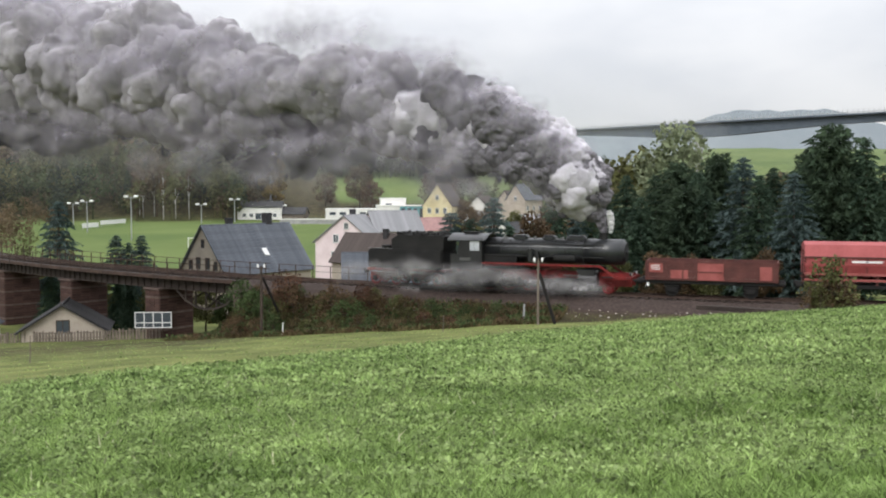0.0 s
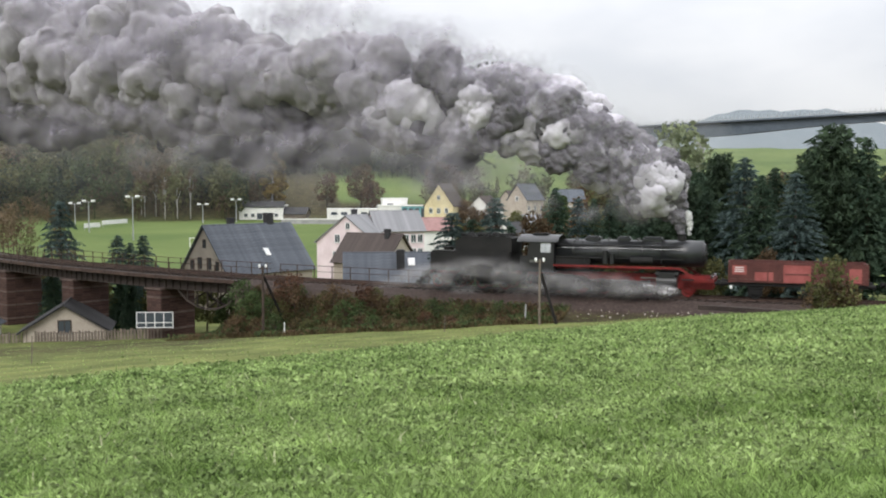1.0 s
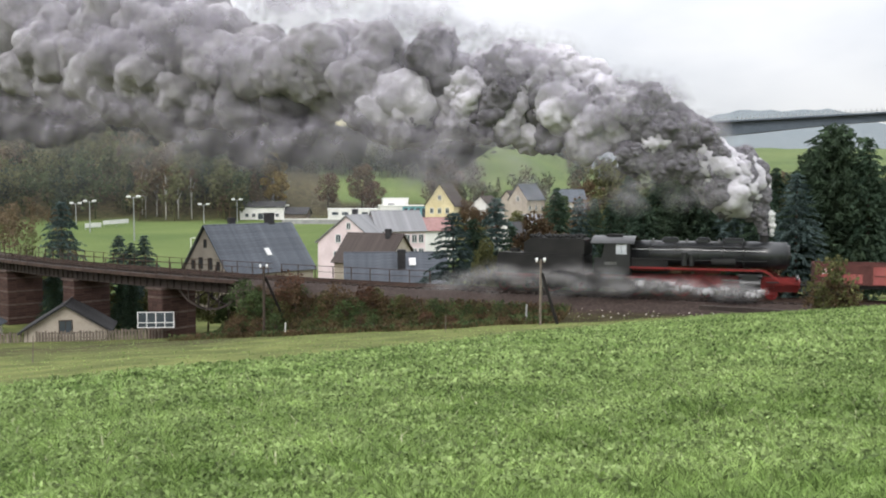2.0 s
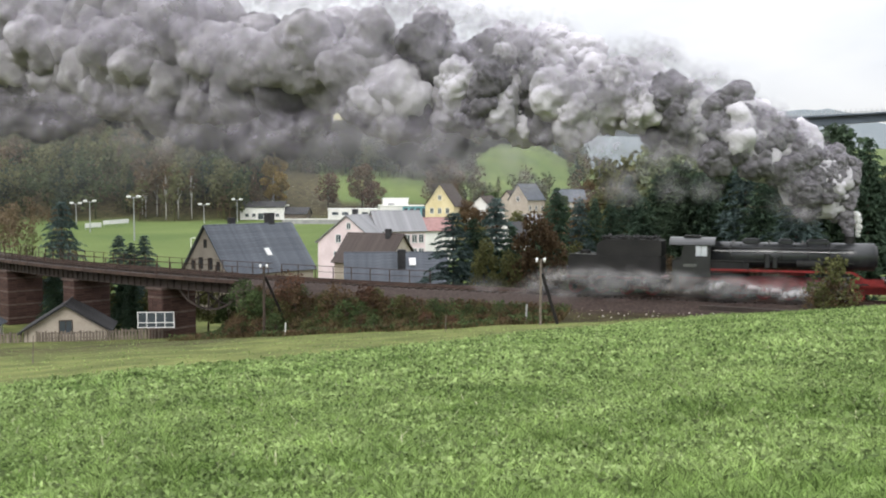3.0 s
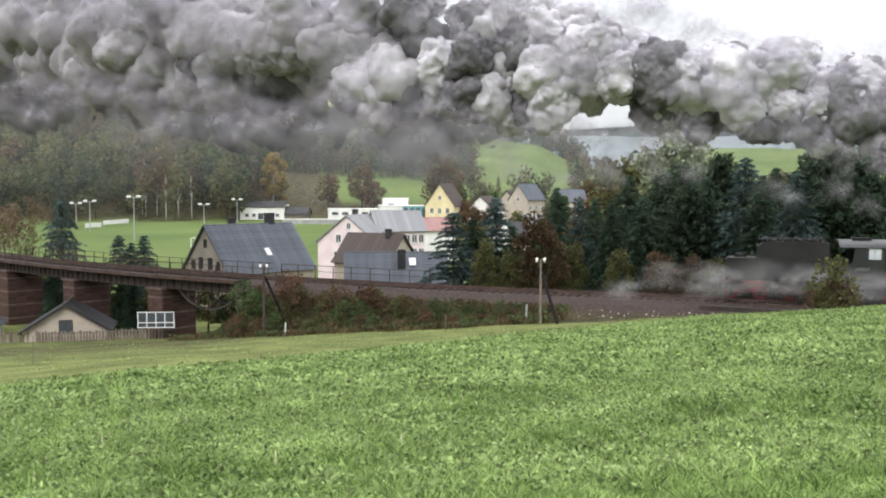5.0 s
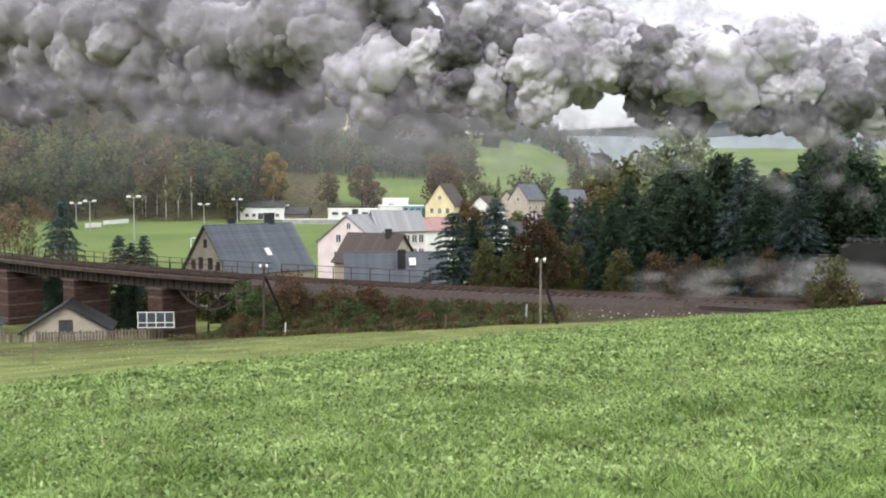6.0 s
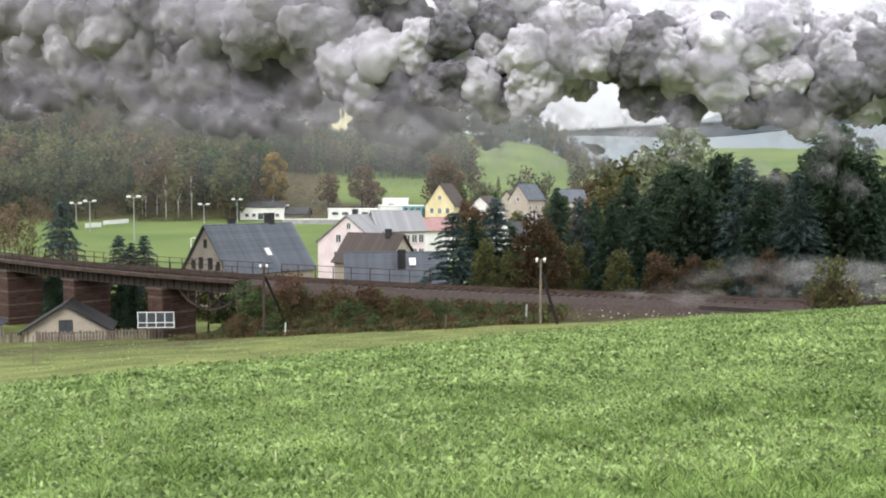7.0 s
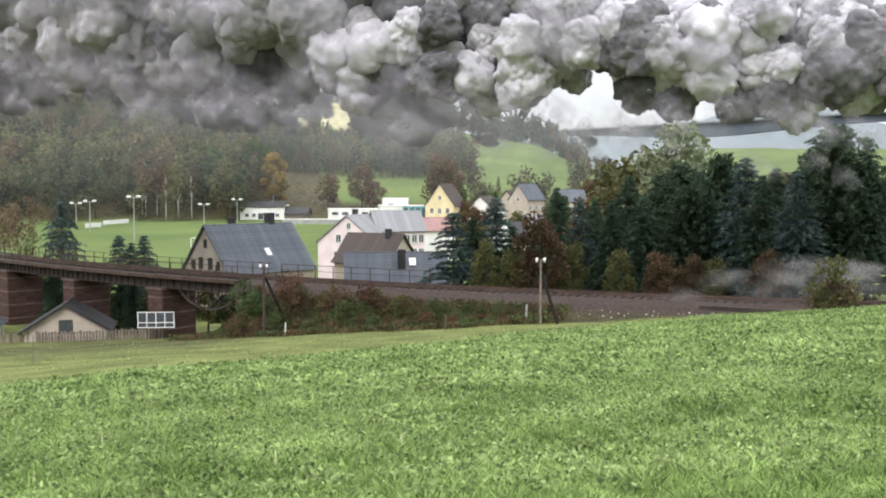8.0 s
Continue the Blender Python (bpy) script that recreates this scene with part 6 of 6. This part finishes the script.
def puff_place(e, d, r, t):
    """Where a puff let out at time e has got to at time t: it jets up, slows, drifts back and spreads."""
    a = t - e
    if a < 0.12:
        base = chimney_at(t)
        return base + Vector((-2.0 + 0.25 * d[0], 0.9 + 0.3 * d[1], 3.7 + 0.25 * d[2]))
    a0 = a - 0.12
    base = chimney_at(e + 0.12) + Vector((-2.0, 0.9 * math.exp(-a0 / 0.5), 3.7))
    rise = 4.8 * (1 - math.exp(-a0 / 0.9)) + 0.80 * a0
    room = max(0.25, spread(a) - 0.55 * r + 0.9)
    return base + Vector((-0.50 * a0 + d[0] * room * 0.9, 0.15 * a0 + d[1] * room, rise + d[2] * room * 0.95))


HEAD, CYLS, SHELL = [], [], []
for i, (du, dz, r) in enumerate(((-0.05, 0.2, 0.32), (-0.12, 0.6, 0.42), (-0.25, 1.05, 0.55), (-0.45, 1.6, 0.75), (-0.9, 1.5, 0.6), (-0.6, 2.3, 0.95), (-1.2, 2.1, 0.85), (-0.5, 3.1, 0.95), (-1.8, 2.5, 0.9), (-1.5, 3.3, 1.2), (-2.4, 2.8, 0.95), (-0.7, 3.9, 1.1), (-2.9, 3.2, 1.05))):
    HEAD.append((puff(DARK[1 + 2 * (i % 3)], "smoke_jet", "dark fresh smoke bursting from the chimney", "smoke", r, "smoke plume"), 11.75 + du, 4.4 + dz, r))
for i in range(30):
    a = i * 2.39996
    k = 1.75 * math.sqrt((i + 0.6) / 30)
    SHELL.append((puff(DARK[1 + 2 * (i % 3)], "smoke_jet", "dark fresh smoke bursting from the chimney", "smoke", 0.75 + 0.3 * ((i * 7) % 5) / 5, "smoke plume"), 9.65 + k * 1.15 * math.cos(a), -1.25 + 0.35 * k * k, 8.2 + k * 1.1 * math.sin(a)))
for i in range(24):
    f = (i + 0.5) / 24
    SHELL.append((puff(DARK[1 + 2 * (i % 3)], "smoke_jet", "dark fresh smoke bursting from the chimney", "smoke", 0.8 + 0.5 * f + 0.25 * ((i * 7) % 5) / 5, "smoke plume"), 9.4 - 6.5 * f, -1.5 - 1.0 * f, 8.5 + 3.6 * f ** 0.7 + (1.3 + 0.7 * f) * math.sin(i * 2.4)))
for i, (du, dz, r) in enumerate(((0.50, 0.12, 0.16), (0.52, 0.42, 0.22), (0.50, 0.78, 0.28), (0.46, 1.15, 0.32), (0.40, 1.5, 0.30))):
    HEAD.append((puff(JET[i % 2], "steam_jet", "white steam jet beside the chimney", "steam", r, "steam at the chimney"), 11.75 + du, 4.4 + dz, r))

CYL = [veil_mesh("cylinder_steam", CYLSTEAM, i + 120, 0.42) for i in range(2)]
for i, (u, z, r) in enumerate(((11.2, 0.45, 0.9), (10.2, 0.5, 1.1), (9.2, 0.55, 1.2), (8.0, 0.6, 1.3), (6.6, 0.65, 1.3), (10.7, 0.3, 1.0), (5.0, 0.7, 1.4), (3.2, 0.8, 1.5))):
    CYLS.append((puff(CYL[i % 2], "cylinder_steam", "white steam blowing from the engine's cylinder cocks", "steam", r, "low steam"), u, z, r))
TRAILS = [veil_mesh("trailing_steam", TRAIL, i + 130, 0.62) for i in range(3)]
for i in range(16):
    u = 3.5 - 0.85 * i
    r = 1.25 + 0.35 * ((i * 5) % 4) / 3
    CYLS.append((puff(TRAILS[i % 3], "trailing_steam", "grey-white steam rolling along the tender's side", "steam", r, "low steam"), u, 0.75 + 0.9 * ((i * 7) % 5) / 5 * (i > 2), r))

VEILS = []
for i in range(60):
    e = gen.uniform(-13.5, 3.6)
    r = gen.uniform(2.2, 4.2) if e < -0.5 else gen.uniform(1.3, 2.0)
    ob = puff(THIN[i % 3], "smoke_veil", "thin pale smoke hanging below the plume", "smoke", r, "smoke veils")
    VEILS.append((ob, e, gen.uniform(-1, 1, 3), r))

HAZE = [veil_mesh("smoke_haze", DENSEVEIL, i + 90, 0.8) for i in range(3)]
HAZES = []
for i in range(106):
    e = -13.5 + 12.0 * (i + gen.uniform()) / 56 if i < 56 else -1.5 + 5.4 * (i - 56 + gen.uniform()) / 50
    r = gen.uniform(2.6, 4.4) if e < -1.5 else gen.uniform(1.7, 2.3)
    ob = puff(HAZE[i % 3], "smoke_haze", "soft grey smoke haze around the billows", "smoke", r, "smoke plume")
    a = gen.uniform(-0.6, 3.8)
    HAZES.append((ob, e, (0.0, -0.9, math.sin(a) * 0.85 + 0.1), r))
for i in range(64):
    e = -12.0 + 15.5 * (i + gen.uniform()) / 64
    r = gen.uniform(2.4, 3.8) if e < -1.5 else gen.uniform(1.6, 2.4)
    ob = puff((HAZE if i % 2 else THIN)[i % 3], "smoke_haze", "soft grey smoke haze under the billows", "smoke", r, "smoke plume")
    HAZES.append((ob, e, (0.0, -0.7, -gen.uniform(0.75, 1.25)), r))

# see-through sheets added to give misty distance haze in front of the wooded hills
DRIFT = [veil_mesh("valley_mist", VALLEYHAZE, i + 150, 0.5) for i in range(3)]
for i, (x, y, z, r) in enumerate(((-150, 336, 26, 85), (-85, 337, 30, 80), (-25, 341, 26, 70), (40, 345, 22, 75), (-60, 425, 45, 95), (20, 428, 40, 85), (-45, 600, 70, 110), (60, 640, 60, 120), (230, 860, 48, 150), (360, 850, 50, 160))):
    ob = puff(DRIFT[i % 3], "valley_mist", "see-through pale sheet giving misty distance haze before the wooded hillside", "mist", r, "mist in the valley")
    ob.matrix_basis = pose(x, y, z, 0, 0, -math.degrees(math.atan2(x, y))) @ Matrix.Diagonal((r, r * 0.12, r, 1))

STEAMS = []
for i in range(90):
    e = gen.uniform(-2.6, 3.6)
    r = gen.uniform(1.3, 2.6) if e < -0.6 else gen.uniform(1.3, 2.3)
    ob = puff(WISP[i % 3], "steam_veil", "low white steam drifting from the engine's cylinders", "steam", r, "low steam")
    STEAMS.append((ob, e, gen.uniform(-1, 1, 3), r))


# ---------------- what moves ----------------
def motions():
    ticks = [0.5 * i for i in range(17)]
    for ob, at in MOVERS:
        walk(ob, [(t, line(CAB0 + SPEED * t + at)) for t in ticks])
    for ob, place, r in WHEELS:
        rate = math.degrees(SPEED / r)
        n = int(math.ceil(8.0 / (75.0 / rate)))
        n = min(n, 120)
        walk(ob, [(8.0 * i / n, pose(*place, 0, 0, 0) @ pose(0, 0, 0, 0, rate * 8.0 * i / n, 0)) for i in range(n + 1)])
    for ob, place, r in RODS:
        w = SPEED / 0.70
        rows = []
        for i in range(81):
            a = w * 0.1 * i + math.pi
            rows.append((0.1 * i, pose(place[0] + r * math.cos(a), place[1], place[2] - r * math.sin(a))))
        walk(ob, rows)
    for ob, u, z, r in HEAD:
        m = line(CAB0 + u)
        rows = []
        for i in range(33):
            t = 0.25 * i
            p = line(CAB0 + SPEED * t + u, 0.12 * r * math.sin(9.0 * t + u * 4), z + 0.14 * r * math.sin(11.0 * t + z * 3))
            rows.append((t, p @ pose(0, 0, 0, 25 * math.sin(t * 3 + u), 20 * math.sin(t * 2.3 + z), 30 * math.sin(t * 1.7 + u + z))))
        walk(ob, rows)
    for ob, e, d, r, turn in PUFFS:
        times = sorted({0.0, 8.0, *[0.5 * i for i in range(17)], *[round(min(8.0, max(0.0, e + q)), 2) for q in (0.1, 0.3, 0.6, 0.9, 1.3)]})
        rows = []
        for t in times:
            p = puff_place(e, d, r, t)
            a = max(0.0, t - e)
            rows.append((t, pose(p.x, p.y, p.z, turn[0] + 8 * a, turn[1] + 6 * a * d[0], turn[2] + 9 * a * d[1])))
        walk(ob, rows)
    for ob, u, off, z in SHELL:
        rows = []
        for i in range(33):
            t = 0.25 * i
            p = line(CAB0 + SPEED * t + u + 0.2 * math.sin(4 * t + z), off + 0.15 * math.sin(5 * t + u), z + 0.25 * math.sin(6 * t + u * 2))
            rows.append((t, p @ pose(0, 0, 0, 30 * math.sin(t * 2 + u), 20 * t, 25 * math.sin(t * 1.3 + z))))
        walk(ob, rows)
    for ob, u, z, r in CYLS:
        rows = []
        for i in range(33):
            t = 0.25 * i
            p = line(CAB0 + SPEED * t + u + 0.25 * math.sin(5 * t + u), -1.75 - 0.1 * math.sin(4 * t + u * 2), z + 0.12 * math.sin(6 * t + u * 3))
            rows.append((t, p @ pose(0, 0, 0, 0, 6 * math.sin(3 * t + u), 5 * math.sin(2 * t + u))))
        walk(ob, rows)
    inside = lambda t, u: line(CAB0 + SPEED * t + u, 0.0, 3.05)
    for ob, e, d, r in VEILS:
        rows = []
        for t in ticks:
            late = t - e
            c = chimney_at(min(t, e)) + Vector((-3.0 - 0.5 * late + 2.5 * d[0], 2.0 * d[1] - 1.0, 2.4 + 1.2 * d[2] + 0.62 * late))
            if late <= 0 and e > -0.5:
                c = chimney_at(t) + Vector((-2.0, 0.9, 3.7))
            rows.append((t, pose(c.x, c.y, c.z, 6 * math.sin(t + e), 14 * d[0] + 3 * t, 25 * d[2] + 4 * t)))
        walk(ob, rows)
    for ob, e, d, r in HAZES:
        times = sorted({0.0, 8.0, *[0.5 * i for i in range(17)], *[round(min(8.0, max(0.0, e + q)), 2) for q in (0.1, 0.3, 0.6, 0.9, 1.3)]})
        rows = []
        for t in times:
            p = puff_place(e, d, 0.4, t)
            rows.append((t, pose(p.x, p.y, p.z, 8 * math.sin(t * 0.4 + e), 5 * t, 10 * math.sin(e * 3))))
        walk(ob, rows)
    for ob, e, d, r in STEAMS:
        rows = []
        for t in [0.25 * i for i in range(33)]:
            late = t - e
            if late <= 0:
                m = inside(t, 9.6)
            else:
                m = line(CAB0 + SPEED * e + 10.8 + 1.2 * d[0] + 1.2 * min(late, 0.5), -1.7 + 0.25 * d[1], 0.45 + 0.25 * d[2])
            late = max(late, 0.0)
            p = m.translation + Vector((-0.55 * late, -0.12 * late, 0.34 * min(late, 3.0) * (1 + 0.8 * d[2])))
            # old steam rolls over the line and down the far bank
            over = max(0.0, late - 2.3 - 1.1 * max(0.0, e) - 0.8 * d[1])
            p += Vector((-0.3 * over, 2.6 * over, -1.6 * over))
            rows.append((t, pose(p.x, p.y, p.z, 4 * math.sin(t + e), 8 * d[0], math.degrees((CAB0 + SPEED * e) / RAD) + 12 * d[2])))
        walk(ob, rows)


motions()
